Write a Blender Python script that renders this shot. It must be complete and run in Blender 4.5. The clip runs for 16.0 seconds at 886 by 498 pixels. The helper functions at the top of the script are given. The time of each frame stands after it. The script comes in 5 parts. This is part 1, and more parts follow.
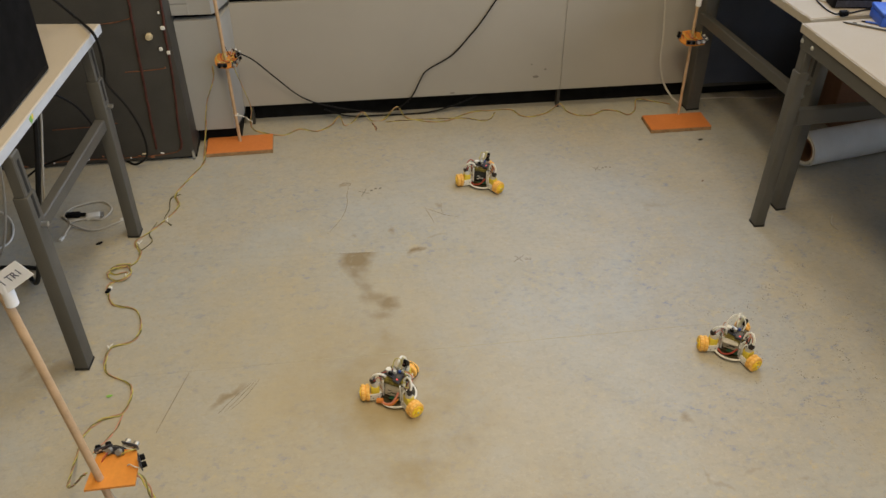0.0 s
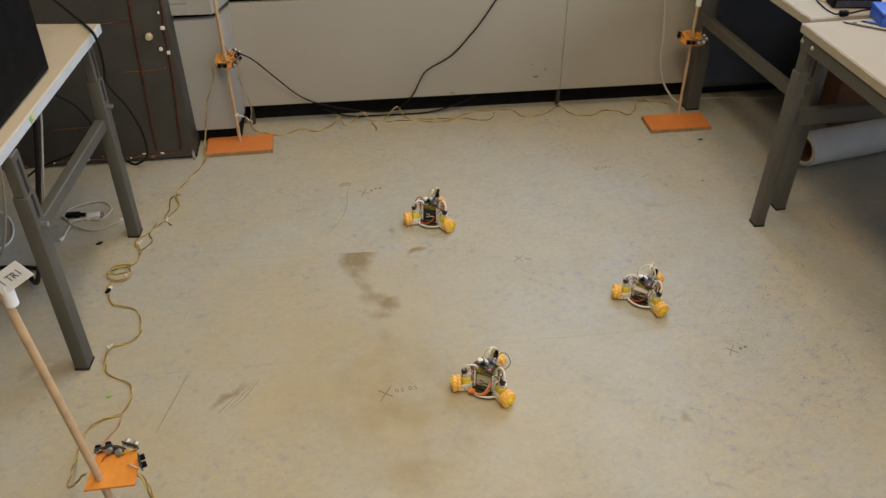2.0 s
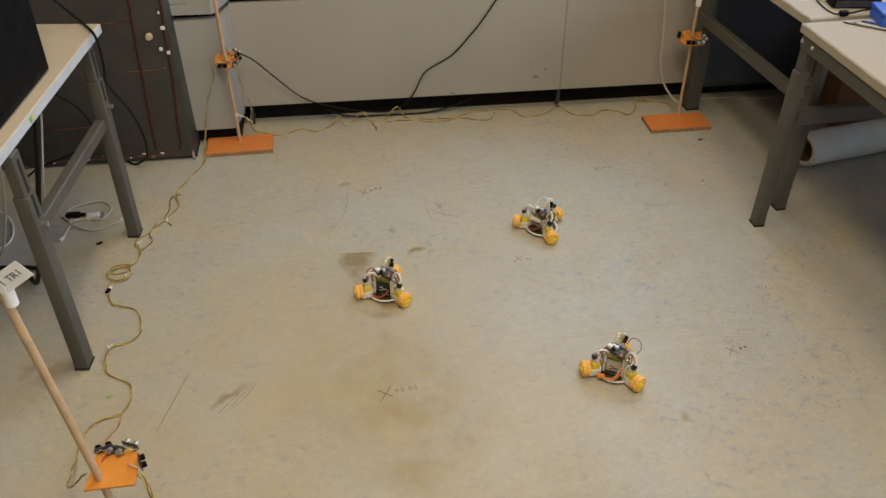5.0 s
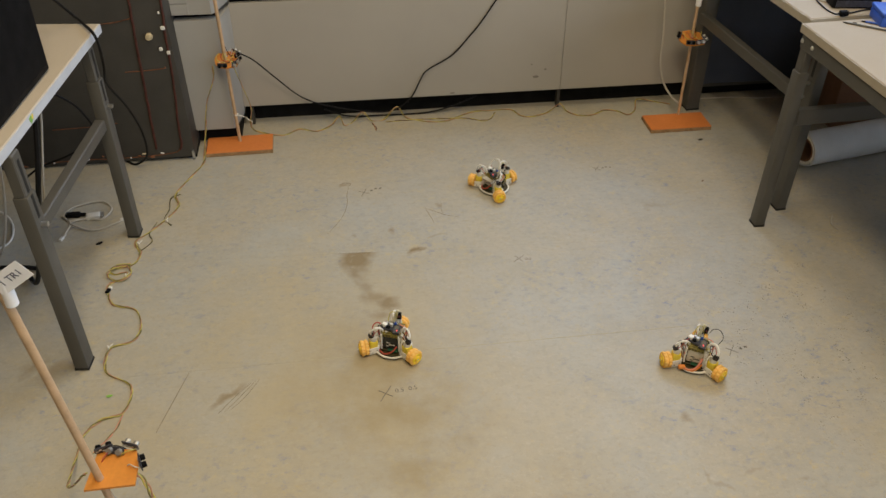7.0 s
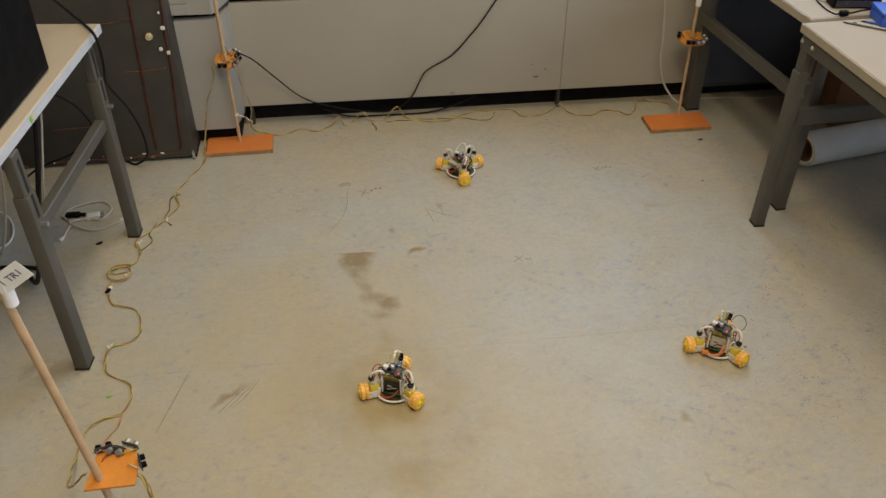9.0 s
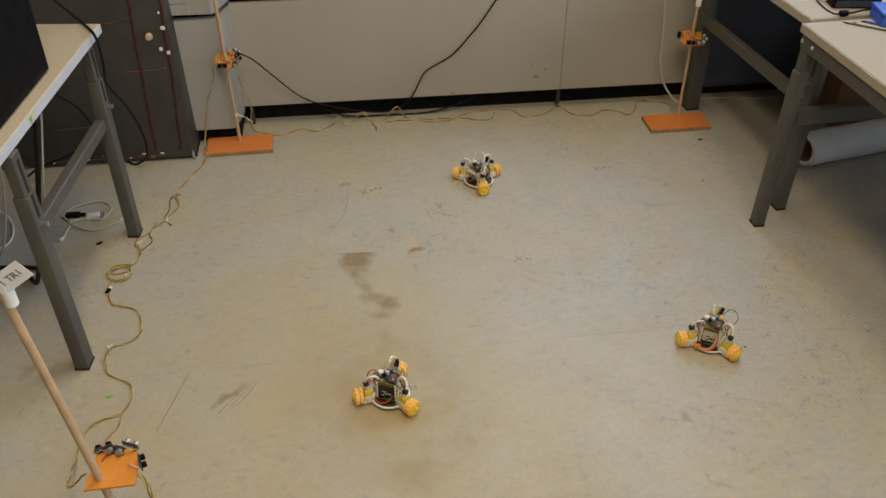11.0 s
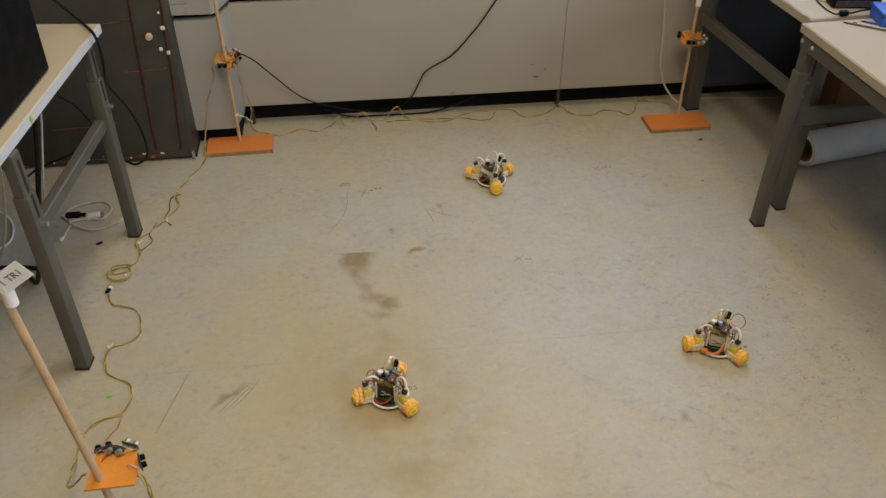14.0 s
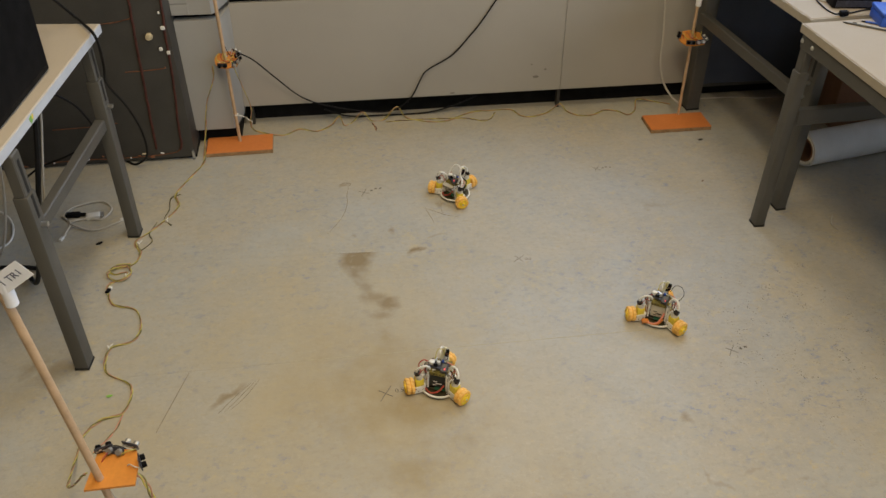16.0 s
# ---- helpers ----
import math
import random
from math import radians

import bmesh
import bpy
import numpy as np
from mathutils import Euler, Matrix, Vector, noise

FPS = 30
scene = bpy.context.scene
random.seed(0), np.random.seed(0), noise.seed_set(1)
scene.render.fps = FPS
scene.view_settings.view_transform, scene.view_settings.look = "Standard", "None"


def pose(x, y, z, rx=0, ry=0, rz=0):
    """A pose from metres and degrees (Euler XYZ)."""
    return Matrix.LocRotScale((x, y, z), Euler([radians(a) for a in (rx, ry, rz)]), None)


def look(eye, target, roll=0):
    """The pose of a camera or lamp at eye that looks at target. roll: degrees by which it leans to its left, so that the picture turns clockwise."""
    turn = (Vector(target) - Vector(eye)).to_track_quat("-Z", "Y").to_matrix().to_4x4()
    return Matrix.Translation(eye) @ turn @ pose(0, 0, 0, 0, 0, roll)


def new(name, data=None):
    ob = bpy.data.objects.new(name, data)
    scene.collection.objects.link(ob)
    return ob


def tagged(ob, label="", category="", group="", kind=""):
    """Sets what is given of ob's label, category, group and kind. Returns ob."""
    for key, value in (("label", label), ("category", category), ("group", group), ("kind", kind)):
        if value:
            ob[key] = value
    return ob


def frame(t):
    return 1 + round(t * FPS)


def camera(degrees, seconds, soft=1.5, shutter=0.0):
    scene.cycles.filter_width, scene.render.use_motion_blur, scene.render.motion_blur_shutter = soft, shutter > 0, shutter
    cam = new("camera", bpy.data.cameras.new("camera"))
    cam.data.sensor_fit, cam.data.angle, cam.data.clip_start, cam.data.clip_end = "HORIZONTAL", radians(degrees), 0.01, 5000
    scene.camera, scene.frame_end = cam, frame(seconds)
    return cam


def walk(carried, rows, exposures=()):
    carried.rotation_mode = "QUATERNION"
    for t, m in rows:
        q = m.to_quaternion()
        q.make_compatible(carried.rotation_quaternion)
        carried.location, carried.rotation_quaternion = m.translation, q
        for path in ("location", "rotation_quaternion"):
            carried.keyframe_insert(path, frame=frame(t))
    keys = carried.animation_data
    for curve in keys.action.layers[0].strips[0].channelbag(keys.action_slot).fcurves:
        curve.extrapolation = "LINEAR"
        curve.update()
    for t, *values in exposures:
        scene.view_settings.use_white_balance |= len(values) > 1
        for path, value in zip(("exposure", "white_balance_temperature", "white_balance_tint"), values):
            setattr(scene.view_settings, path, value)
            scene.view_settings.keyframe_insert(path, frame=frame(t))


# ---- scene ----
cam = camera(54.77, 16.0)
EYE = pose(-0.6505, -2.1454, 1.7107, 90 - 36.66, 0, -10.56) @ pose(0, 0, 0, 0, 0, 0.13)
walk(cam, [(0, EYE), (16, EYE)], [(0, -0.03), (6.5, -0.06), (9, -0.12), (12.5, -0.14), (16, -0.14)])

# ---------------------------------------------------------------- light
world = bpy.data.worlds.new("sky")
scene.world = world
world.use_nodes = True
sky = world.node_tree.nodes.new("ShaderNodeTexSky")
sky.sky_type, sky.sun_disc = "NISHITA", False
sky.sun_elevation, sky.sun_rotation = radians(35), radians(140)
world.node_tree.links.new(sky.outputs[0], world.node_tree.nodes["Background"].inputs[0])
world.node_tree.nodes["Background"].inputs[1].default_value = 0.1


def area(name, m, sx, sy, watts, colour):
    d = bpy.data.lights.new(name, "AREA")
    d.shape, d.size, d.size_y, d.energy, d.color = "RECTANGLE", sx, sy, watts, colour
    ob = new(name, d)
    ob.matrix_world = m
    return ob


WARM, DAY, SKY = (1.0, 0.82, 0.54), (0.66, 0.8, 1.0), (0.56, 0.73, 1.0)
for lx, ly, watts in ((-0.65, -2.1, 63), (-0.65, 0.1, 24), (0.6, -2.1, 27), (0.6, 0.1, 13)):
    area("ceiling_lamp", pose(lx, ly, 3.62), 0.7, 1.2, watts, WARM)
area("window_light", look((2.09, -1.75, 1.5), (0, -1.6, 1.1)), 3.6, 1.85, 50, DAY)
area("window_light", look((1.15, 1.40, 2.1), (0.6, -1.2, 0.0)), 1.7, 1.1, 38, SKY)


# ---------------------------------------------------------------- materials
def mat(name, colour, rough=0.6, metal=0.0, vary=0.15, scale=20.0, bump=0.1, fine=220.0, second=None, spec=0.5,
        rand=0.0, coat=0.0, dirt=0.0):
    """A surface with large and small variation and a fine relief. second: the colour of its stains."""
    m = bpy.data.materials.new(name)
    m.use_nodes = True
    t = m.node_tree
    b = t.nodes["Principled BSDF"]
    b.inputs["Roughness"].default_value = rough
    b.inputs["Metallic"].default_value = metal
    b.inputs["Specular IOR Level"].default_value = spec
    b.inputs["Coat Weight"].default_value = coat
    co = t.nodes.new("ShaderNodeTexCoord")
    n1, n2 = t.nodes.new("ShaderNodeTexNoise"), t.nodes.new("ShaderNodeTexNoise")
    n1.inputs["Scale"].default_value, n1.inputs["Detail"].default_value = scale, 6
    n2.inputs["Scale"].default_value, n2.inputs["Detail"].default_value = fine, 3
    for n in (n1, n2):
        t.links.new(co.outputs["Object"], n.inputs["Vector"])
    ramp = t.nodes.new("ShaderNodeMapRange")
    ramp.inputs[1].default_value, ramp.inputs[2].default_value = 0.3, 0.72
    t.links.new(n1.outputs[0], ramp.inputs[0])
    mix = t.nodes.new("ShaderNodeMix")
    mix.data_type = "RGBA"
    other = second or tuple(c * (1 - 2 * vary) for c in colour)
    mix.inputs[6].default_value = (*colour, 1)
    mix.inputs[7].default_value = (*other, 1)
    fac = t.nodes.new("ShaderNodeMath")
    fac.operation = "MULTIPLY"
    fac.inputs[1].default_value = 1.0 if second is None else max(vary * 2, 0.1)
    t.links.new(ramp.outputs[0], fac.inputs[0])
    t.links.new(fac.outputs[0], mix.inputs[0])
    hsv = t.nodes.new("ShaderNodeHueSaturation")
    t.links.new(mix.outputs[2], hsv.inputs["Color"])
    val = t.nodes.new("ShaderNodeMapRange")
    val.inputs[3].default_value, val.inputs[4].default_value = 1 - vary * 0.7, 1 + vary * 0.7
    t.links.new(n2.outputs[0], val.inputs[0])
    if rand:
        info = t.nodes.new("ShaderNodeObjectInfo")
        rr = t.nodes.new("ShaderNodeMapRange")
        rr.inputs[3].default_value, rr.inputs[4].default_value = 1 - rand, 1 + rand
        mul = t.nodes.new("ShaderNodeMath")
        mul.operation = "MULTIPLY"
        t.links.new(info.outputs["Random"], rr.inputs[0])
        t.links.new(rr.outputs[0], mul.inputs[0])
        t.links.new(val.outputs[0], mul.inputs[1])
        t.links.new(mul.outputs[0], hsv.inputs["Value"])
    else:
        t.links.new(val.outputs[0], hsv.inputs["Value"])
    t.links.new(hsv.outputs[0], b.inputs["Base Color"])
    rg = t.nodes.new("ShaderNodeMapRange")
    rg.inputs[3].default_value, rg.inputs[4].default_value = max(rough - 0.1, 0.02), min(rough + 0.12, 1)
    t.links.new(n1.outputs[0], rg.inputs[0])
    t.links.new(rg.outputs[0], b.inputs["Roughness"])
    if bump:
        bp = t.nodes.new("ShaderNodeBump")
        bp.inputs["Strength"].default_value, bp.inputs["Distance"].default_value = bump, 0.002
        t.links.new(n2.outputs[0], bp.inputs["Height"])
        t.links.new(bp.outputs[0], b.inputs["Normal"])
    return m


def glow(name, colour, strength):
    m = bpy.data.materials.new(name)
    m.use_nodes = True
    b = m.node_tree.nodes["Principled BSDF"]
    b.inputs["Base Color"].default_value = (*colour, 1)
    b.inputs["Emission Color"].default_value = (*colour, 1)
    b.inputs["Emission Strength"].default_value = strength
    return m


# unseen walls and ceiling, toned down to keep bounced light low
M_WALL = mat("low_bounce_wall", (0.17, 0.165, 0.16), 0.8, vary=0.05, scale=3)
M_CEIL = mat("low_bounce_ceiling", (0.40, 0.395, 0.385), 0.85, vary=0.04, scale=3)
M_PANEL = mat("panel_paint", (0.40, 0.375, 0.33), 0.5, vary=0.05, scale=2.5, bump=0.05, fine=400)
M_PANEL2 = mat("panel_paint_cool", (0.39, 0.385, 0.37), 0.45, vary=0.05, scale=3, bump=0.05, fine=400)
# black of plinths and rail; also fills openings that are only in shade
M_KICK_SHADE = mat("kick_and_shade_black", (0.008, 0.008, 0.008), 0.8, vary=0.3, spec=0.2)
M_NAVY = mat("navy_panel", (0.055, 0.067, 0.10), 0.5, vary=0.2, scale=5)
M_CUP = mat("dark_steel", (0.058, 0.054, 0.047), 0.5, vary=0.16, scale=7, bump=0.12, fine=120)
M_STEEL = mat("grey_steel", (0.095, 0.090, 0.078), 0.45, vary=0.08, scale=9, bump=0.05)
M_SLOT = mat("slot_black", (0.01, 0.01, 0.011), 0.6)
M_TOP = mat("white_laminate", (0.50, 0.43, 0.335), 0.5, vary=0.07, scale=5, second=(0.43, 0.36, 0.275), bump=0.04)
# right-hand tops: beige, with the weaker light there put into the colour
M_TOP_SHADED = mat("shaded_beige_laminate", (0.36, 0.29, 0.20), 0.6, vary=0.06, scale=5, second=(0.30, 0.23, 0.16), bump=0.04)
# white edge whose blue tint stands for daylight falling on it
M_EDGE_DAYLIT = mat("daylit_laminate_edge", (0.60, 0.62, 0.66), 0.45, vary=0.05, scale=12)
# edge of the right-hand tops, shade included in the tone
M_EDGE_SHADED = mat("shaded_beige_edge", (0.42, 0.36, 0.27), 0.5, vary=0.06, scale=12)
M_BOARD = mat("orange_board", (0.66, 0.215, 0.05), 0.55, vary=0.12, scale=18, second=(0.48, 0.14, 0.04), fine=90)
M_PLY = mat("board_edge", (0.42, 0.25, 0.12), 0.8, vary=0.25, scale=60)
M_DOWEL = mat("beech_dowel", (0.62, 0.42, 0.25), 0.55, vary=0.12, scale=30, fine=150)
M_PAPER = mat("paper", (0.82, 0.82, 0.84), 0.8, vary=0.03)
M_INK = mat("ink", (0.10, 0.10, 0.15), 0.7)
M_CARBON = mat("black_plastic", (0.006, 0.006, 0.007), 0.6, vary=0.2, spec=0.1)
M_CABLE_K = mat("black_cable", (0.008, 0.008, 0.009), 0.55, vary=0.1, spec=0.25)
M_CABLE_G = mat("grey_cable", (0.52, 0.49, 0.43), 0.5, vary=0.08)
M_CABLE_W = mat("white_cable", (0.7, 0.69, 0.66), 0.45, vary=0.05)
M_CABLE_Y = mat("yellow_cable", (0.58, 0.50, 0.12), 0.5, vary=0.12, scale=40)
M_CABLE_GR = mat("pinkish_cable", (0.54, 0.28, 0.17), 0.5, vary=0.2, scale=40)
M_CABLE_R = mat("red_cable", (0.45, 0.07, 0.04), 0.5, vary=0.1)
M_CONDUIT = mat("red_brown_conduit", (0.09, 0.022, 0.014), 0.6, vary=0.25, scale=60, bump=0.4, fine=90)
M_COPPER = mat("copper", (0.30, 0.13, 0.07), 0.5, 0.6, vary=0.3, scale=60)
M_BEIGE = mat("beige_plastic", (0.6, 0.5, 0.32), 0.5, vary=0.1)
M_ROLL = mat("grey_roll", (0.74, 0.75, 0.75), 0.75, vary=0.06, scale=12)
M_CARD = mat("cardboard", (0.20, 0.10, 0.055), 0.85, vary=0.12, scale=14)
M_BLUE = mat("blue_plastic", (0.03, 0.10, 0.48), 0.4, vary=0.08)
M_CHROME = mat("zinc_bolt", (0.6, 0.6, 0.6), 0.3, 0.9, vary=0.1)
M_TYRE = mat("orange_yellow_rubber", (0.93, 0.50, 0.10), 0.6, vary=0.1, scale=60)
M_TREAD = mat("pale_orange_roller", (0.95, 0.565, 0.14), 0.55, vary=0.08, scale=60)
M_HUB = mat("yellow_hub", (0.95, 0.66, 0.03), 0.45, vary=0.06)
M_GEAR = mat("yellow_gearbox", (0.84, 0.66, 0.06), 0.35, vary=0.1)
M_WHITE = mat("white_plastic", (0.84, 0.82, 0.76), 0.45, vary=0.05)
M_PCB_G = mat("green_board", (0.03, 0.13, 0.07), 0.45, vary=0.2, scale=90)
M_PCB_O = mat("olive_board", (0.27, 0.22, 0.04), 0.5, vary=0.25, scale=90)
M_PCB_K = mat("dark_board", (0.05, 0.05, 0.065), 0.4, vary=0.3, scale=90)
M_SILVER = mat("silver_can", (0.55, 0.53, 0.49), 0.35, 0.7, vary=0.1)
M_BATT = mat("tan_battery", (0.54, 0.49, 0.39), 0.5, vary=0.15, scale=60)
M_BATT_K = mat("black_battery", (0.022, 0.024, 0.022), 0.4, vary=0.3, scale=60)
M_LED_R = glow("red_led", (1.0, 0.10, 0.10), 0.7)
M_GREEN = mat("green_paper", (0.25, 0.5, 0.08), 0.6)


# ---------------------------------------------------------------- mesh helpers
def box(bm, sx, sy, sz, m=None, bevel=0.0, seg=1):
    """A box with its base centre at the origin of m."""
    g = bmesh.ops.create_cube(bm, size=1, matrix=(m or Matrix()) @ Matrix.Translation((0, 0, sz / 2)) @ Matrix.Diagonal((sx, sy, sz, 1)))
    if bevel:
        es = list({e for v in g["verts"] for e in v.link_edges})
        bmesh.ops.bevel(bm, geom=es, offset=bevel, segments=seg, affect="EDGES", profile=0.5)
    return bm


def cyl(bm, r, h, m=None, seg=20, r2=None):
    """A cylinder or cone that stands on the origin of m."""
    bmesh.ops.create_cone(bm, cap_ends=True, segments=seg, radius1=r, radius2=r if r2 is None else r2, depth=h,
                          matrix=(m or Matrix()) @ Matrix.Translation((0, 0, h / 2)))
    return bm


def lathe(bm, prof, seg=24, m=None, caps=True):
    """A turned body from (radius, height) pairs; caps: its ends are closed."""
    m = m or Matrix()
    rings = []
    for r, z in prof:
        rings.append([bm.verts.new(m @ Vector((r * math.cos(2 * math.pi * k / seg), r * math.sin(2 * math.pi * k / seg), z))) for k in range(seg)])
    for a, b in zip(rings, rings[1:]):
        for k in range(seg):
            bm.faces.new((a[k], a[(k + 1) % seg], b[(k + 1) % seg], b[k]))
    if caps:
        bm.faces.new(rings[0][::-1])
        bm.faces.new(rings[-1])
    return bm


def prism(bm, pts, z0, z1):
    """An upright prism on an outline of (x, y) points, counter-clockwise."""
    lo, hi = [bm.verts.new((x, y, z0)) for x, y in pts], [bm.verts.new((x, y, z1)) for x, y in pts]
    n = len(pts)
    for k in range(n):
        bm.faces.new((lo[k], lo[(k + 1) % n], hi[(k + 1) % n], hi[k]))
    bm.faces.new(lo[::-1])
    bm.faces.new(hi)
    return bm


def smooth_path(pts, per=8):
    """A Catmull-Rom line through the points."""
    p = [Vector(q) for q in pts]
    p = [p[0] * 2 - p[1]] + p + [p[-1] * 2 - p[-2]]
    out = []
    for i in range(1, len(p) - 2):
        a, b, c, d = p[i - 1], p[i], p[i + 1], p[i + 2]
        for k in range(per):
            t = k / per
            out.append(0.5 * (2 * b + (c - a) * t + (2 * a - 5 * b + 4 * c - d) * t * t + (3 * b - a - 3 * c + d) * t ** 3))
    out.append(p[-2])
    return out


def tube(bm, pts, r, per=8, seg=7, curved=True):
    """A round cable or rod along the points."""
    path = smooth_path(pts, per) if curved else [Vector(q) for q in pts]
    side, rings = None, []
    for i, q in enumerate(path):
        d = (path[min(i + 1, len(path) - 1)] - path[max(i - 1, 0)]).normalized()
        if side is None:
            side = d.orthogonal().normalized()
        side = (side - d * side.dot(d)).normalized()
        up = d.cross(side)
        rings.append([bm.verts.new(q + (side * math.cos(a) + up * math.sin(a)) * r) for a in (2 * math.pi * k / seg for k in range(seg))])
    for a, b in zip(rings, rings[1:]):
        for k in range(seg):
            bm.faces.new((a[k], a[(k + 1) % seg], b[(k + 1) % seg], b[k]))
    bm.faces.new(rings[0][::-1])
    bm.faces.new(rings[-1])
    return bm


def mesh_of(name, bm, material, soft=35):
    bmesh.ops.recalc_face_normals(bm, faces=bm.faces)
    me = bpy.data.meshes.new(name)
    bm.to_mesh(me)
    bm.free()
    me.materials.append(material)
    me.polygons.foreach_set("use_smooth", [True] * len(me.polygons))
    me.set_sharp_from_angle(angle=radians(soft))
    return me


def part(name, bm, material, parent=None, label="", m=None):
    ob = new(name, mesh_of(name, bm, material))
    ob.parent = parent
    if m is not None:
        ob.matrix_basis = m
    return tagged(ob, label)


def thing(name, m, label, category, group=""):
    ob = new(name)
    ob.matrix_basis = m
    ob.empty_display_size = 0.05
    return tagged(ob, label, category, group)


def solo(name, bm, material, label, category, group="", kind="", m=None):
    return tagged(part(name, bm, material, None, label, m), "", category, group, kind)


B = bmesh.new


def slab(x0, x1, y0, y1, z0, z1, bm=None):
    return box(bm or B(), x1 - x0, y1 - y0, z1 - z0, pose((x0 + x1) / 2, (y0 + y1) / 2, z0))


# ---------------------------------------------------------------- room shell
def floor_material():
    m = bpy.data.materials.new("marbled_vinyl")
    m.use_nodes = True
    t = m.node_tree
    b = t.nodes["Principled BSDF"]
    geo = t.nodes.new("ShaderNodeTexCoord")

    def math_node(op, a, c=None, clamp=False):
        n = t.nodes.new("ShaderNodeMath")
        n.operation, n.use_clamp = op, clamp
        for k, v in enumerate((a, c)):
            if v is None:
                continue
            if isinstance(v, (int, float)):
                n.inputs[k].default_value = v
            else:
                t.links.new(v, n.inputs[k])
        return n.outputs[0]

    def tex(scale, detail=5, rough=0.55, stretch=(1, 1, 1), lo=0.4, hi=0.65):
        mp = t.nodes.new("ShaderNodeMapping")
        mp.inputs["Scale"].default_value = stretch
        t.links.new(geo.outputs["Object"], mp.inputs[0])
        n = t.nodes.new("ShaderNodeTexNoise")
        n.inputs["Scale"].default_value, n.inputs["Detail"].default_value, n.inputs["Roughness"].default_value = scale, detail, rough
        t.links.new(mp.outputs[0], n.inputs["Vector"])
        r = t.nodes.new("ShaderNodeMapRange")
        r.inputs[1].default_value, r.inputs[2].default_value = lo, hi
        t.links.new(n.outputs[0], r.inputs[0])
        return r.outputs[0]

    def blend(base, colour, fac):
        x = t.nodes.new("ShaderNodeMix")
        x.data_type = "RGBA"
        t.links.new(fac, x.inputs[0])
        if isinstance(base, tuple):
            x.inputs[6].default_value = (*base, 1)
        else:
            t.links.new(base, x.inputs[6])
        x.inputs[7].default_value = (*colour, 1)
        return x.outputs[2]

    warp = t.nodes.new("ShaderNodeTexNoise")
    warp.inputs["Scale"].default_value, warp.inputs["Detail"].default_value = 9, 6
    t.links.new(geo.outputs["Object"], warp.inputs["Vector"])
    wsub = t.nodes.new("ShaderNodeVectorMath")
    wsub.operation = "MULTIPLY_ADD"
    t.links.new(warp.outputs["Color"], wsub.inputs[0])
    wsub.inputs[1].default_value = (0.16, 0.16, 0)
    wsub.inputs[2].default_value = (-0.08, -0.08, 0)
    wadd = t.nodes.new("ShaderNodeVectorMath")
    wadd.operation = "ADD"
    t.links.new(geo.outputs["Object"], wadd.inputs[0])
    t.links.new(wsub.outputs[0], wadd.inputs[1])

    def blot(x, y, rx, ry, turn, soft=0.5, power=1.0):
        """A stain: an ellipse with a ragged rim."""
        mp = t.nodes.new("ShaderNodeMapping")
        mp.vector_type = "TEXTURE"
        mp.inputs["Location"].default_value = (x, y, 0)
        mp.inputs["Rotation"].default_value = (0, 0, radians(turn))
        mp.inputs["Scale"].default_value = (rx, ry, 1)
        t.links.new(wadd.outputs[0], mp.inputs[0])
        flat = t.nodes.new("ShaderNodeVectorMath")
        flat.operation = "MULTIPLY"
        flat.inputs[1].default_value = (1, 1, 0)
        t.links.new(mp.outputs[0], flat.inputs[0])
        ln = t.nodes.new("ShaderNodeVectorMath")
        ln.operation = "LENGTH"
        t.links.new(flat.outputs[0], ln.inputs[0])
        r = t.nodes.new("ShaderNodeMapRange")
        r.inputs[1].default_value, r.inputs[2].default_value = 1.0, 1.0 - soft
        r.inputs[3].default_value, r.inputs[4].default_value = 0, power
        t.links.new(ln.outputs["Value"], r.inputs[0])
        return r.outputs[0]

    col = blend((0.435, 0.39, 0.30), (0.41, 0.405, 0.37), tex(2.1, 5, 0.6, lo=0.40, hi=0.60))
    # broad ochre clouds where the wax has yellowed
    col = blend(col, (0.43, 0.355, 0.215), math_node("MULTIPLY", tex(3.2, 6, 0.6, (1, 1.3, 1), 0.47, 0.7), 0.45))
    col = blend(col, (0.355, 0.325, 0.26), math_node("MULTIPLY", tex(7, 5, 0.65, (1, 1, 1), 0.45, 0.68), 0.4))
    # fine grain
    col = blend(col, (0.32, 0.29, 0.235), math_node("MULTIPLY", tex(44, 6, 0.78, (1, 1.1, 1), 0.5, 0.66), 0.55))
    col = blend(col, (0.50, 0.455, 0.355), math_node("MULTIPLY", tex(58, 5, 0.72, (1, 1.1, 1), 0.53, 0.67), 0.55))
    col = blend(col, (0.345, 0.335, 0.30), math_node("MULTIPLY", tex(17, 4, 0.6, (1, 1.2, 1), 0.5, 0.68), 0.35))
    # yellow and blue chips of the marbling, in drifts
    col = blend(col, (0.51, 0.435, 0.265), math_node("MULTIPLY", tex(26, 5, 0.66, (1, 1.15, 1), 0.54, 0.68), math_node("MULTIPLY", tex(2.6, 4, lo=0.36, hi=0.6), 0.7)))
    col = blend(col, (0.255, 0.275, 0.33), math_node("MULTIPLY", tex(31, 5, 0.7, (1, 1.3, 1), 0.545, 0.67), math_node("MULTIPLY", tex(3.5, 3, lo=0.42, hi=0.62), 1.0)))
    col = blend(col, (0.49, 0.37, 0.18), math_node("MULTIPLY", tex(55, 4, 0.7, (1, 1, 1), 0.58, 0.7), 0.45))
    # brown patches, the largest broad and soft on the near left
    worn = math_node("MULTIPLY", blot(-0.62, -0.45, 0.95, 0.85, 15, 0.85, 0.75), tex(5, 6, 0.62, lo=0.3, hi=0.66))
    col = blend(col, (0.43, 0.35, 0.205), worn)
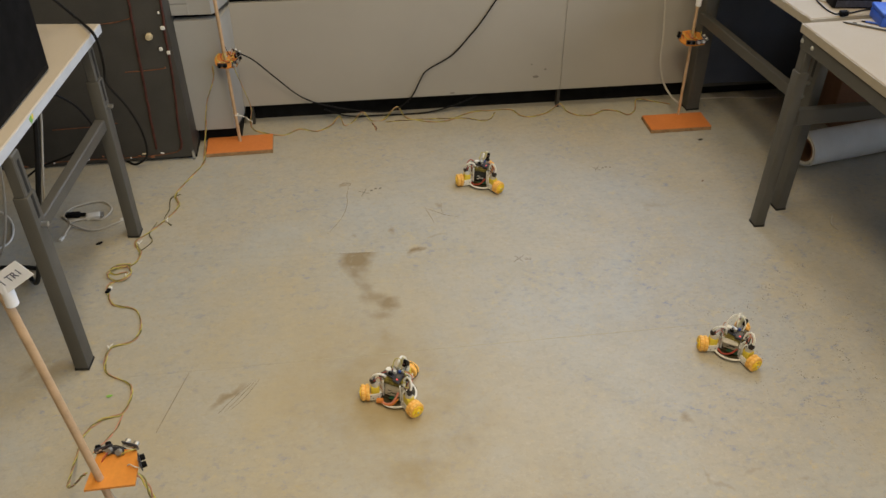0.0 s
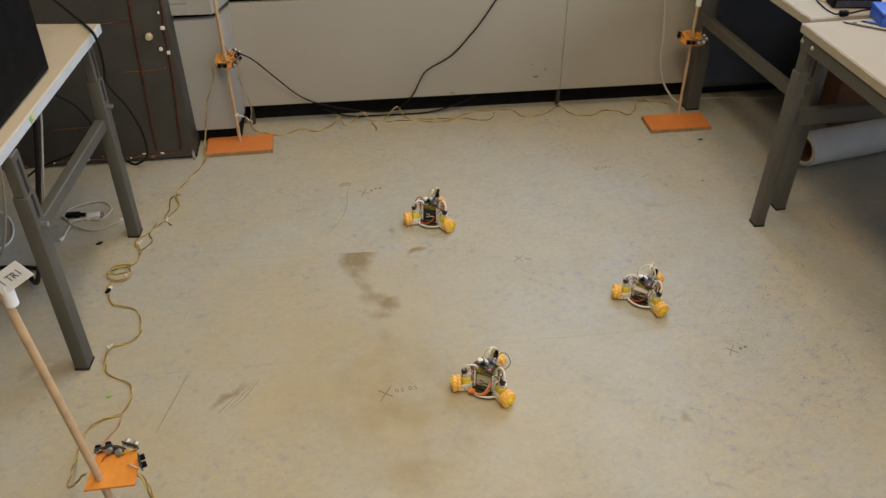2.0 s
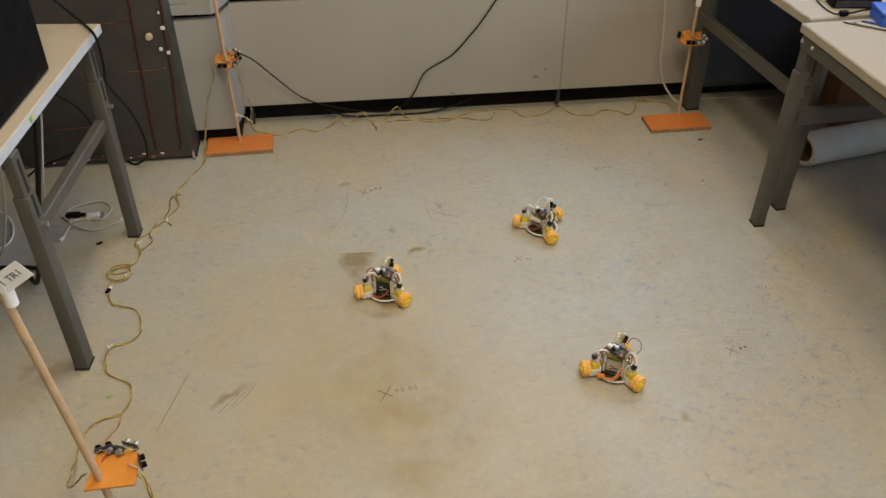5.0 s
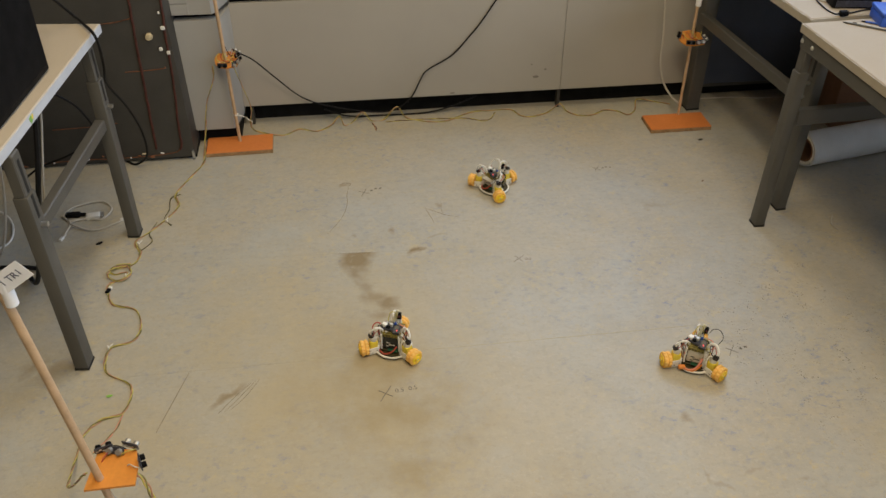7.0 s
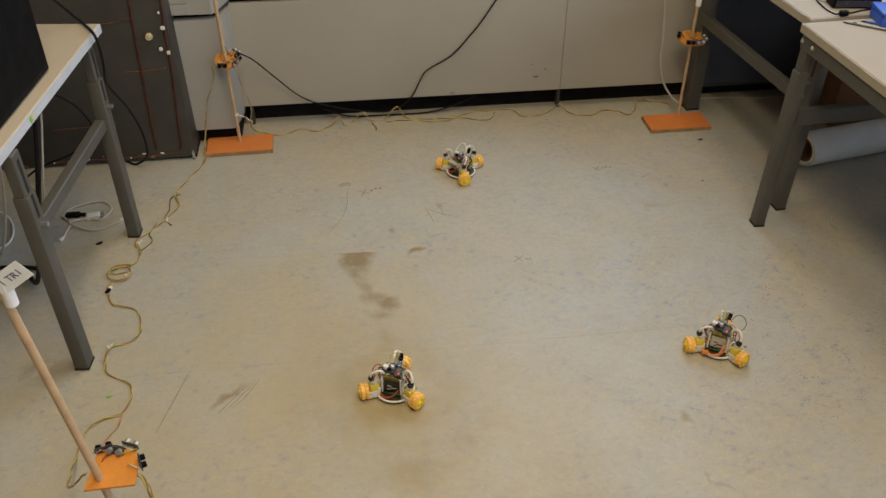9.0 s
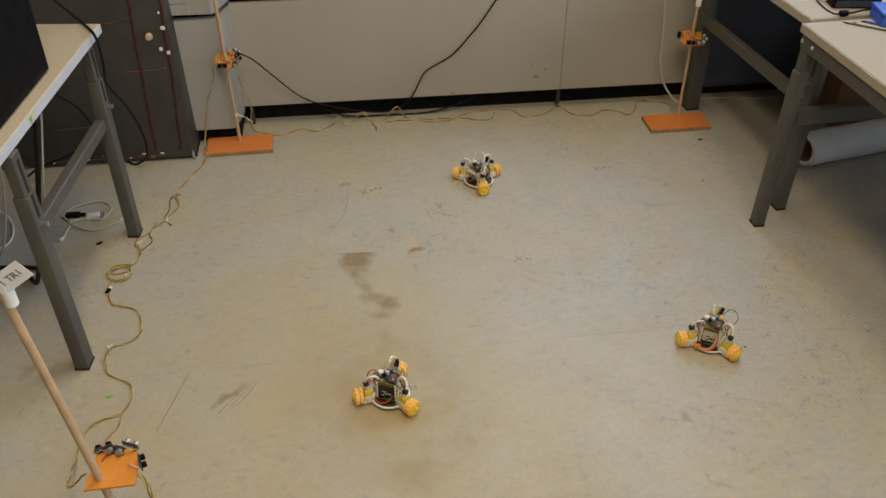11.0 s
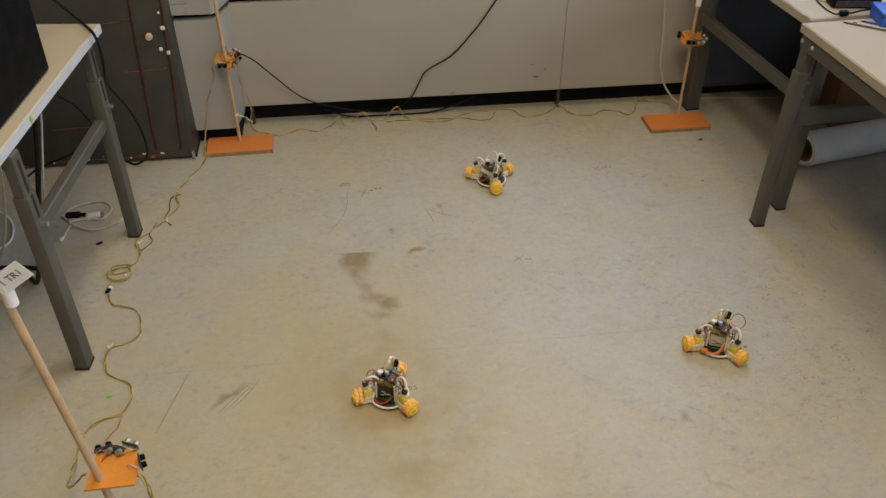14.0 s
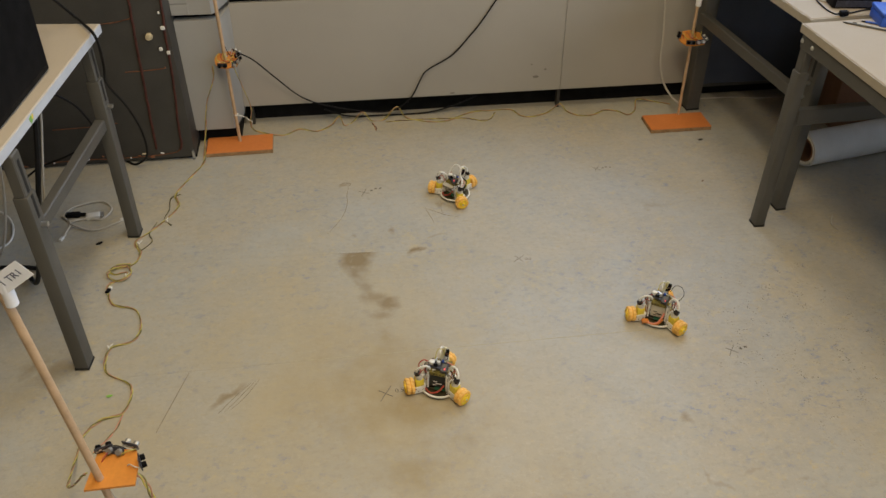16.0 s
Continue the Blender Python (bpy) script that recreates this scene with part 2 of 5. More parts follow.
    rust = blot(-0.50, -0.55, 0.33, 0.44, 10, 0.95, 0.8)
    for x, y, rx, ry, a, w in ((-0.46, -0.80, 0.13, 0.11, 0, 0.85), (-0.40, -0.70, 0.17, 0.07, 8, 0.6), (-0.46, -0.27, 0.09, 0.14, 5, 0.6), (-0.56, -0.41, 0.17, 0.09, 8, 0.55),
                               (-0.47, -0.48, 0.10, 0.09, 0, 0.6), (-0.80, -0.90, 0.3, 0.2, 20, 0.3), (-0.1, -0.95, 0.3, 0.2, 0, 0.3)):
        rust = math_node("MAXIMUM", rust, blot(x, y, rx, ry, a, 0.9, w))
    rust = math_node("MULTIPLY", rust, tex(11, 5, 0.6, lo=0.2, hi=0.66))
    col = blend(col, (0.315, 0.235, 0.105), rust)
    sxyz = t.nodes.new("ShaderNodeSeparateXYZ")
    t.links.new(geo.outputs["Object"], sxyz.inputs[0])
    seam = math_node("ADD", sxyz.outputs[1], math_node("MULTIPLY", sxyz.outputs[0], 0.1))
    below = math_node("LESS_THAN", seam, 0.0915)
    spill = math_node("MULTIPLY", blot(-0.517, 0.125, 0.072, 0.085, 0, 0.5, 0.9), below)
    for x, y, rx, ry, a, w in ((-0.522, 0.06, 0.042, 0.06, -10, 0.7), (-0.508, -0.02, 0.036, 0.07, 10, 0.5), (-0.485, -0.085, 0.05, 0.045, -25, 0.6),
                               (-0.44, -0.118, 0.055, 0.036, -18, 0.85), (-0.474, -0.165, 0.042, 0.03, 25, 0.55)):
        spill = math_node("MAXIMUM", spill, blot(x, y, rx, ry, a, 0.75, w))
    for x, y, rx, ry, a, w in ((-0.925, -0.45, 0.08, 0.022, 40, 0.8), (-0.322, 0.124, 0.026, 0.016, 0, 1.0), (-0.393, 0.262, 0.018, 0.032, -10, 0.7), (-0.22, 0.188, 0.03, 0.018, 20, 0.35),
                               (-0.525, 0.254, 0.022, 0.014, 0, 0.5), (-0.510, 0.572, 0.026, 0.020, 0, 0.6), (-0.184, 0.395, 0.012, 0.016, 0, 0.55), (0.273, -0.73, 0.030, 0.024, 20, 0.55),
                               (0.263, -0.925, 0.012, 0.04, 12, 0.35), (0.372, -0.932, 0.04, 0.012, 5, 0.3), (0.476, -0.951, 0.018, 0.01, 0, 0.4), (0.55, 0.25, 0.05, 0.02, 0, 0.35),
                               (-1.40, -0.27, 0.07, 0.045, 20, 0.6), (-1.47, -0.22, 0.05, 0.03, 0, 0.5)):
        spill = math_node("MAXIMUM", spill, blot(x, y, rx, ry, a, 0.8, w))
    col = blend(col, (0.245, 0.18, 0.09), math_node("MULTIPLY", spill, tex(40, 4, lo=0.1, hi=0.45)))
    # black flecks trodden in at the table's side
    vor = t.nodes.new("ShaderNodeTexVoronoi")
    vor.inputs["Scale"].default_value = 120
    t.links.new(geo.outputs["Object"], vor.inputs["Vector"])
    fleck = math_node("LESS_THAN", vor.outputs["Distance"], 0.25)
    fleck = math_node("MULTIPLY", fleck, tex(24, 4, lo=0.52, hi=0.64))
    area_r = blot(0.72, -0.5, 0.42, 0.5, 0, 0.6, 1.0)
    fleck = math_node("MULTIPLY", fleck, math_node("MAXIMUM", math_node("MULTIPLY", area_r, 0.8), 0.06))
    col = blend(col, (0.06, 0.055, 0.05), fleck)
    t.links.new(col, b.inputs["Base Color"])
    rr = t.nodes.new("ShaderNodeMapRange")
    rr.inputs[3].default_value, rr.inputs[4].default_value = 0.42, 0.62
    t.links.new(tex(7, 6, lo=0.2, hi=0.8), rr.inputs[0])
    t.links.new(rr.outputs[0], b.inputs["Roughness"])
    bp = t.nodes.new("ShaderNodeBump")
    bp.inputs["Strength"].default_value, bp.inputs["Distance"].default_value = 0.12, 0.002
    t.links.new(tex(130, 4, lo=0.2, hi=0.8), bp.inputs["Height"])
    t.links.new(bp.outputs[0], b.inputs["Normal"])
    return m


# east wall and ceiling height are set to shape light under the tables
X0, X1, Y0, Y1, ZC = -3.2, 2.1, -4.2, 1.42, 3.7
M_FLOOR = floor_material()
floor = solo("floor", slab(X0, X1, Y0, Y1, -0.12, -0.004), M_CARD, "subfloor under grey marbled vinyl sheets", "floor", kind="structure")


def sheet_line(x, c, s):
    return c - s * x


def vinyl(c0, s0, c1, s1, gap=0.00015):
    """One vinyl sheet between two slightly slanting seams."""
    pts = [(X0, sheet_line(X0, c0, s0) + gap), (X1, sheet_line(X1, c0, s0) + gap), (X1, sheet_line(X1, c1, s1) - gap), (X0, sheet_line(X0, c1, s1) - gap)]
    return prism(B(), pts, -0.0045, 0.0)


part("vinyl_sheet", vinyl(Y0, 0, -0.376, 0.05), M_FLOOR, floor, "worn grey marbled vinyl flooring with brown stains")
part("vinyl_sheet", vinyl(-0.376, 0.05, 0.092, 0.1), M_FLOOR, floor, "worn grey marbled vinyl flooring with brown stains")
part("vinyl_sheet", vinyl(0.092, 0.1, Y1, 0), M_FLOOR, floor, "worn grey marbled vinyl flooring")

wall = B()
slab(X0, X1, Y1, Y1 + 0.25, -0.1, 1.45, wall)
slab(X0, X1, Y1, Y1 + 0.25, 2.75, ZC + 0.2, wall)
slab(X0, 0.25, Y1, Y1 + 0.25, 1.45, 2.75, wall)
slab(2.03, X1, Y1, Y1 + 0.25, 1.45, 2.75, wall)
solo("wall_north", wall, M_WALL, "painted wall with a high window opening", "wall", kind="structure")
M_WELD = mat("seam_weld", (0.50, 0.44, 0.29), 0.5, vary=0.15, scale=30)
for xa, xb in ((-0.74, -0.4), (-0.36, 0.42)):
    pts = [(xa, sheet_line(xa, -0.3765, 0.05)), (xb, sheet_line(xb, -0.3765, 0.05)), (xb, sheet_line(xb, -0.3745, 0.05)), (xa, sheet_line(xa, -0.3745, 0.05))]
    part("seam_weld", prism(B(), pts, -0.001, 0.0004), M_WELD, floor, "pale worn weld along the seam")

solo("wall_south", slab(X0, X1, Y0 - 0.2, Y0, -0.1, ZC + 0.2), M_WALL, "plain unseen wall", "wall", kind="structure")
solo("wall_west", slab(X0 - 0.2, X0, Y0, Y1, -0.1, ZC + 0.2), M_WALL, "plain unseen wall", "wall", kind="structure")
wall = B()
slab(X1, X1 + 0.2, Y0, Y1, -0.1, 0.54, wall)
slab(X1, X1 + 0.2, Y0, Y1, 2.45, ZC + 0.2, wall)
slab(X1, X1 + 0.2, Y0, -3.65, 0.54, 2.45, wall)
slab(X1, X1 + 0.2, 0.15, Y1, 0.54, 2.45, wall)
solo("wall_east", wall, M_WALL, "unseen added wall with a window opening", "wall", kind="structure")
solo("ceiling", slab(X0, X1, Y0, Y1, ZC, ZC + 0.15), M_CEIL, "plain unseen ceiling", "ceiling", kind="structure")


# ---------------------------------------------------------------- panelling along the far wall
WALLTURN = -3.3     # the panelling runs slightly askew to the floor marks


M_SMUDGE = mat("smudge", (0.25, 0.23, 0.2), 0.7, vary=0.2, scale=200)
PANEL_SPOTS = ((1.211, 0.154, 0.013, 0.006), (1.25, 0.185, 0.005, 0.004), (0.86, 0.1, 0.012, 0.003), (1.19, 0.21, 0.004, 0.003))


def panelling():
    # main run: local x along the wall from the slanted cheek, local y into the wall
    base = pose(-0.875, 1.098, 0, 0, 0, WALLTURN)
    ob = thing("radiator_cover", base, "long beige-grey sheet-metal cover over a black recessed plinth", "radiator cover")
    part("panel", box(B(), 1.318, 0.02, 0.432, pose(0.659, 0.01, 0.09), 0.001), M_PANEL, ob, "beige-grey painted metal panel")
    part("panel", box(B(), 0.60, 0.02, 0.432, pose(1.6195, 0.01, 0.09), 0.001), M_PANEL, ob, "beige-grey painted metal panel")
    part("plinth", box(B(), 3.2, 0.1, 0.14, pose(1.6, 0.115, 0)), M_KICK_SHADE, ob, "black recessed plinth")
    # black block in place of the shade between lower and upper panels
    part("top_gap_shade", box(B(), 3.2, 0.15, 0.5, pose(1.6, 0.115, 0.12)), M_KICK_SHADE, ob, "black block for the shade above the panel")
    for x in (0.03, 1.32):
        part("bracket", box(B(), 0.012, 0.03, 0.09, pose(x, 0.03, 0)), M_CUP, ob, "dark steel foot")
    part("upper_panel", box(B(), 3.2, 0.03, 0.4, pose(1.6, 0.012, 0.55), 0.002), M_PANEL, ob)
    for x, z, w, h in PANEL_SPOTS:
        part("smudge", lathe(B(), [(1, 0), (0.8, 0.0004)], 14, pose(x, -0.0002, z, 90, 0, 0) @ Matrix.Diagonal((w, h, 1, 1))), M_SMUDGE, ob, "grey smudge")
    # dark blue sheet that carries the line of the panels on
    navy = thing("blue_sheet", base @ pose(1.921, 0, 0), "dark blue sheet in line with the panels, under the table", "board")
    part("sheet", box(B(), 1.2, 0.018, 0.5, pose(0.6, 0.012, 0.075), 0.002), M_NAVY, navy)
    part("edge_strip", box(B(), 1.2, 0.022, 0.012, pose(0.6, 0.012, 0.063)), M_CUP, navy)
    # the unit that stands forward of the run, with its slanted cheek
    u = thing("end_cabinet", pose(-0.905, 0.965, 0, 0, 0, WALLTURN), "grey sheet-metal end unit on a black plinth", "cabinet")
    part("body", prism(B(), [(-0.40, 0), (-0.008, 0), (0.0, 0.01), (0.024, 0.128), (0.024, 0.3), (-0.40, 0.3)], 0.066, 0.514), M_PANEL2, u)
    part("plinth", box(B(), 0.40, 0.24, 0.066, pose(-0.19, 0.155, 0)), M_KICK_SHADE, u, "black plinth")
    # the shaded slit under the upper body, filled with black
    part("gap", box(B(), 0.37, 0.24, 0.022, pose(-0.2, 0.16, 0.514)), M_KICK_SHADE, u, "black filler for the shaded gap")
    up = part("upper_body", prism(B(), [(-0.40, 0), (-0.025, 0), (-0.016, 0.01), (0.024, 0.128), (0.024, 0.3), (-0.40, 0.3)], 0.536, 0.95), M_PANEL2, u)
    part("drawer_front", box(B(), 0.07, 0.006, 0.04, pose(-0.14, -0.002, 0.538), 0.001), M_PANEL2, up)
    part("drawer_front", box(B(), 0.07, 0.006, 0.1, pose(-0.14, -0.002, 0.581), 0.001), M_PANEL2, up)


panelling()


def steel_cupboard():
    ob = thing("steel_cupboard", pose(-1.067, 0.862, 0, 0, -1.1, -3.66), "dark grey steel cupboard with red-brown wiring taped to its front", "cupboard")
    part("body", box(B(), 1.2, 0.3, 1.25, pose(-0.6, 0.15, 0.014), 0.004, 2), M_CUP, ob)
    part("foot_rail", box(B(), 1.18, 0.26, 0.014, pose(-0.59, 0.15, 0)), M_KICK_SHADE, ob, "black foot rail")
    part("corner_bracket", box(B(), 0.008, 0.012, 0.03, pose(-0.006, -0.004, 0.012)), M_CHROME, ob, "bare metal bracket")
    wires = (([(-0.121, 0.75), (-0.121, 0.64), (-0.128, 0.5), (-0.132, 0.35), (-0.137, 0.2), (-0.141, 0.06)], 0.0047),
             ([(-0.012, 0.75), (-0.014, 0.64), (-0.022, 0.52), (-0.024, 0.44), (-0.03, 0.3), (-0.04, 0.18), (-0.044, 0.075), (-0.052, 0.05)], 0.0043))
    jog = random.Random(3)
    for pts, r in wires:
        pts = [(q.x + jog.uniform(-0.0011, 0.0011), q.y) for q in smooth_path([(x, z, 0) for x, z in pts], 6)]
        part("conduit", tube(B(), [(x + 0.018 * z, -r * 0.6, z) for x, z in pts], r, 6, 8), M_CONDUIT, ob, "red-brown taped wire")
    for pts in ([(-0.052, 0.05), (-0.075, 0.038), (-0.13, 0.032), (-0.17, 0.03)], [(-0.19, 0.381), (-0.12, 0.381), (-0.05, 0.386), (-0.048, 0.392)],
                [(-0.5, 0.555), (-0.33, 0.562), (-0.2, 0.566), (-0.12, 0.58)], [(-0.6, 0.03), (-0.45, 0.035), (-0.3, 0.03), (-0.17, 0.03)],
                [(-0.5, 0.17), (-0.35, 0.172), (-0.26, 0.18)]):
        part("copper_wire", tube(B(), [(x + 0.018 * z, -0.0015, z) for x, z in pts], 0.0019, 6, 6), M_COPPER, ob, "bare copper wire")
    knob = part("knob", lathe(B(), [(0.0125, 0), (0.0125, 0.011), (0.01, 0.016), (0.004, 0.017)], 24, pose(-0.07, 0, 0.51, 90, 0, 0)), M_BEIGE, ob, "round beige knob")
    for x, z, w, h in ((-0.026, 0.532, 0.015, 0.013), (-0.047, 0.455, 0.012, 0.013), (-0.023, 0.44, 0.012, 0.013), (-0.03, 0.59, 0.007, 0.009)):
        part("cable_clip", box(B(), w, 0.008, h, pose(x + 0.018 * z, -0.006, z), 0.002), M_WHITE, ob, "small white cable clip")
    rnd = random.Random(5)
    for k in range(16):
        part("solder_blob", box(B(), 0.006 + 0.014 * rnd.random(), 0.006, 0.006, pose(-0.10 - 0.034 * k - 0.03 * rnd.random(), -0.004, 0.022 + 0.02 * rnd.random(), 0, 20 * rnd.random()), 0.002),
             (M_PAPER, M_COPPER, M_BEIGE, M_COPPER)[k % 4], ob)


steel_cupboard()


# ---------------------------------------------------------------- work tables
def table_leg(ob, x, y, w=0.046, d=0.05, face=1, lean=0.0):
    """A height-adjustable leg: a wide lower tube, a slotted upper tube and its clamp screw."""
    leg = part("leg", box(B(), w, d, 0.575, pose(x, y, 0), 0.004, 2), M_STEEL, ob, "grey square steel tube", pose(x, y, 0.69, 0, lean) @ pose(-x, -y, -0.69))
    part("upper_tube", box(B(), w - 0.008, d - 0.008, 0.116, pose(x, y, 0.574), 0.003), M_STEEL, leg)
    part("slot", box(B(), 0.003, 0.012, 0.066, pose(x + face * (w / 2 - 0.001), y, 0.505)), M_SLOT, leg, "black slot")
    part("slot", box(B(), 0.003, 0.012, 0.09, pose(x + face * (w / 2 - 0.005), y, 0.58)), M_SLOT, leg, "black slot")
    part("clamp_screw", cyl(B(), 0.007, 0.016, pose(x + face * w / 2, y, 0.485, 0, 90 * face, 0), 6), M_CHROME, leg, "zinc screw")
    part("foot", box(B(), w + 0.001, d + 0.001, 0.008, pose(x, y, 0)), M_SLOT, leg, "black foot cap")
    return leg


def work_table(m, sx, sy, label, legs, beams, aprons, face, laminate=M_TOP):
    ob = thing("work_table", m, label, "table", "work tables")
    top = part("tabletop", box(B(), abs(sx), abs(sy), 0.03, pose(sx / 2, sy / 2, 0.69), 0.002), laminate, ob, "cream laminate tabletop")
    part("edge_band", slab(min(0, sx) - 0.0025, max(0, sx) + 0.0025, min(0, sy) - 0.0025, max(0, sy) + 0.0025, 0.6925, 0.7175), M_EDGE_DAYLIT, top, "pale edge band tinted with daylight blue") if laminate is M_TOP else part("edge_band", slab(-0.0025, sx + 0.0025, min(0, sy) - 0.0025, max(0, sy) + 0.0025, 0.6925, 0.7175), M_EDGE_SHADED, top, "beige edge band, darkened as in shade")
    for x, y, w, d, lean in legs:
        table_leg(ob, x, y, w, d, face, lean)
    for x0, x1, y0, y1, z0, z1 in beams:
        part("crossbar", box(B(), x1 - x0, y1 - y0, z1 - z0, pose((x0 + x1) / 2, (y0 + y1) / 2, z0), 0.003), M_STEEL, ob, "grey steel crossbar")
    for x0, x1, y0, y1 in aprons:
        part("apron", box(B(), x1 - x0, y1 - y0, 0.044, pose((x0 + x1) / 2, (y0 + y1) / 2, 0.6455), 0.003), M_STEEL, ob, "grey steel apron")
    return ob


LT = pose(-1.216, 0.462, 0, 0, 0, -9.2)
work_table(LT, -1.5, -0.82, "grey steel work table with a cream laminate top",
           [(-0.026, -0.078, 0.038, 0.046, -0.35), (-0.006, -0.712, 0.038, 0.05, -0.8), (-1.4, -0.078, 0.046, 0.052, 0), (-1.4, -0.712, 0.046, 0.052, 0)],
           [(-0.046, -0.016, -0.686, -0.1, 0.414, 0.452)], [(-1.4, -0.06, -0.75, -0.715), (-1.4, -0.06, -0.105, -0.07)], 1)
# lengthened out of view, to the east wall and southward, to block light
RT = pose(0.870, 0.09, 0, 0, 0, -0.8)
rt = work_table(RT, 1.2, -1.8, "grey steel work table, cream laminate top, bolted apron",
           [(0.020, -0.026, 0.036, 0.042, 1.2), (0.75, -0.026, 0.042, 0.042, 0), (0.022, -1.74, 0.042, 0.042, 0), (0.75, -1.74, 0.042, 0.042, 0)],
           [(0.044, 0.73, -0.036, -0.008, 0.385, 0.44)], [(0.003, 0.04, -1.715, -0.006)], 1, M_TOP_SHADED)
for y, z in ((-0.016, 0.670), (-0.074, 0.670)):
    part("bolt", lathe(B(), [(0.0068, 0), (0.0068, 0.002), (0.0045, 0.005)], 12, pose(0.003, y, z, 0, -90, 0)), M_SILVER, rt, "dull zinc bolt head")
# widened out of view towards the east wall, likewise to keep light out
BT = pose(0.912, 0.118, 0, 0, 0, 1.6)
work_table(BT, 1.15, 0.9, "grey steel work table standing against the panelling",
           [(0.102, 0.03, 0.036, 0.05, 1.2), (0.115, 0.81, 0.055, 0.055, 0), (0.82, 0.03, 0.046, 0.05, 0), (0.82, 0.81, 0.05, 0.05, 0)],
           [(0.068, 0.096, 0.056, 0.785, 0.396, 0.438)], [(0.05, 0.8, 0.84, 0.87)], -1, M_TOP_SHADED)


# ---------------------------------------------------------------- stands with range sensors
def stand(base, plate, top, rz, label, outline, sensors, r=0.0085, h=0.018, bw=0.257, bd=0.125, lit=False, tilt=0, shift=0.0, back=-0.052, loops=True):
    """A dowel on an orange board, with an orange sensor plate on it; base, plate and top are points of the dowel."""
    ob = thing("sensor_stand", pose(*base, 0, 0, rz), label, "stand", "sensor stands")
    inv = pose(*base, 0, 0, rz).inverted()
    bx = part("base_board", box(B(), bw, bd, h - 0.004, pose(shift, back, 0.0005), 0.0015), M_PLY, ob, "chipboard base with raw edges")
    part("veneer", box(B(), bw - 0.001, bd - 0.001, 0.004, pose(shift, back, h - 0.0035), 0.001), M_BOARD, bx, "orange laminate face")
    a, p, b = (inv @ Vector(q) for q in ((base[0], base[1], base[2] + h - 0.002), plate, top))
    part("dowel", tube(B(), [a, b], r, 1, 14, False), M_DOWEL, ob, "pale round wooden dowel")
    pl = part("sensor_plate", prism(B(), outline, -0.002, 0.003), M_PLATE, ob, "orange copper-clad board", Matrix.Translation(p) @ pose(0, 0, 0, tilt, 0, -rz))
    rnd = random.Random(int(1000 * abs(base[0])))
    for k, (x, y, turn, lean) in enumerate(sensors):
        sm = pose(x, y, 0.004, 0, 0, turn) @ pose(0, 0, 0, lean)
        sen = part("sensor", box(B(), 0.036, 0.003, 0.016, sm, 0.0006), M_PCB_K, pl, "small dark sensor board")
        for sx in (-0.010, 0.010):
            part("capsule", cyl(B(), 0.0062, 0.009, sm @ pose(sx, 0.0015, 0.008, -90, 0, 0), 14), M_SILVER if k % 2 else M_CARBON, sen, "round sensor capsule")
        back = B()
        for q in range(5):
            box(back, 0.003 + 0.004 * rnd.random(), 0.003, 0.003, sm @ pose(-0.014 + 0.007 * q, -0.0025, 0.003 + 0.007 * rnd.random()))
        tagged(part("solder_side", back, M_SILVER, sen), kind="stuff")
        part("pin_wire", tube(B(), [sm @ Vector((0.012, -0.002, 0.002)), sm @ Vector((0.01, -0.012, 0.012)), sm @ Vector((-0.004, -0.02, 0.008)), sm @ Vector((-0.012, -0.028, -0.002))], 0.0013, 6, 5),
             (M_CABLE_R, M_CABLE_Y, M_CABLE_W, M_CABLE_K)[k % 4], sen)
    if lit:
        part("led", box(B(), 0.0045, 0.0045, 0.005, pose(0.014, -0.02, 0.004), 0.001), M_LED_R, pl, "lit red indicator")
        for k in range(5):
            part("component", box(B(), 0.005 + 0.008 * rnd.random(), 0.006, 0.004 + 0.007 * rnd.random(), pose(-0.03 + 0.07 * rnd.random(), -0.03 + 0.05 * rnd.random(), 0.0025, 0, 0, 90 * rnd.random()), 0.0006),
                 (M_CARBON, M_SILVER, M_PCB_G)[k % 3], pl)
    for k in range(6):
        x0, y0 = -0.015 + 0.07 * rnd.random(), 0.0 + 0.05 * rnd.random()
        x1, y1 = -0.03 + 0.09 * rnd.random(), -0.03 + 0.06 * rnd.random()
        pts = [(x0, y0, 0.002), (x0 * 0.7 + x1 * 0.3, y0 + 0.006, 0.014 + 0.012 * rnd.random()), (x0 * 0.3 + x1 * 0.7, y1 + 0.006, 0.012 + 0.01 * rnd.random()), (x1, y1, 0.002)]
        if lit or (loops and k < 3):
            part("jumper_wire", tube(B(), pts, 0.0011, 6, 5), (M_CABLE_Y, M_CABLE_K, M_CABLE_GR, M_CABLE_R, M_CABLE_Y, M_CABLE_W)[k], pl)
    for c, mt in ((0, M_CABLE_Y), (1, M_CABLE_R), (2, M_CABLE_Y)) if loops else ():
        pts = [(-0.03 + 0.02 * c, 0.03, 0.004), (-0.036 + 0.015 * c, 0.0, 0.022 + 0.004 * c), (-0.03 + 0.02 * c, -0.02, 0.016), (0.01 + 0.01 * c, -0.018, 0.003)]
        part("jumper_wire", tube(B(), pts, 0.0015, 6, 5), mt, pl)
    return ob


M_PLATE = mat("copper_clad", (0.68, 0.27, 0.045), 0.4, vary=0.18, scale=25, second=(0.5, 0.17, 0.03), fine=140)
RING = [(-0.05, -0.02), (-0.035, -0.044), (0.0, -0.05), (0.04, -0.044), (0.052, -0.01), (0.045, 0.03), (0.01, 0.048), (-0.035, 0.04), (-0.052, 0.01)]
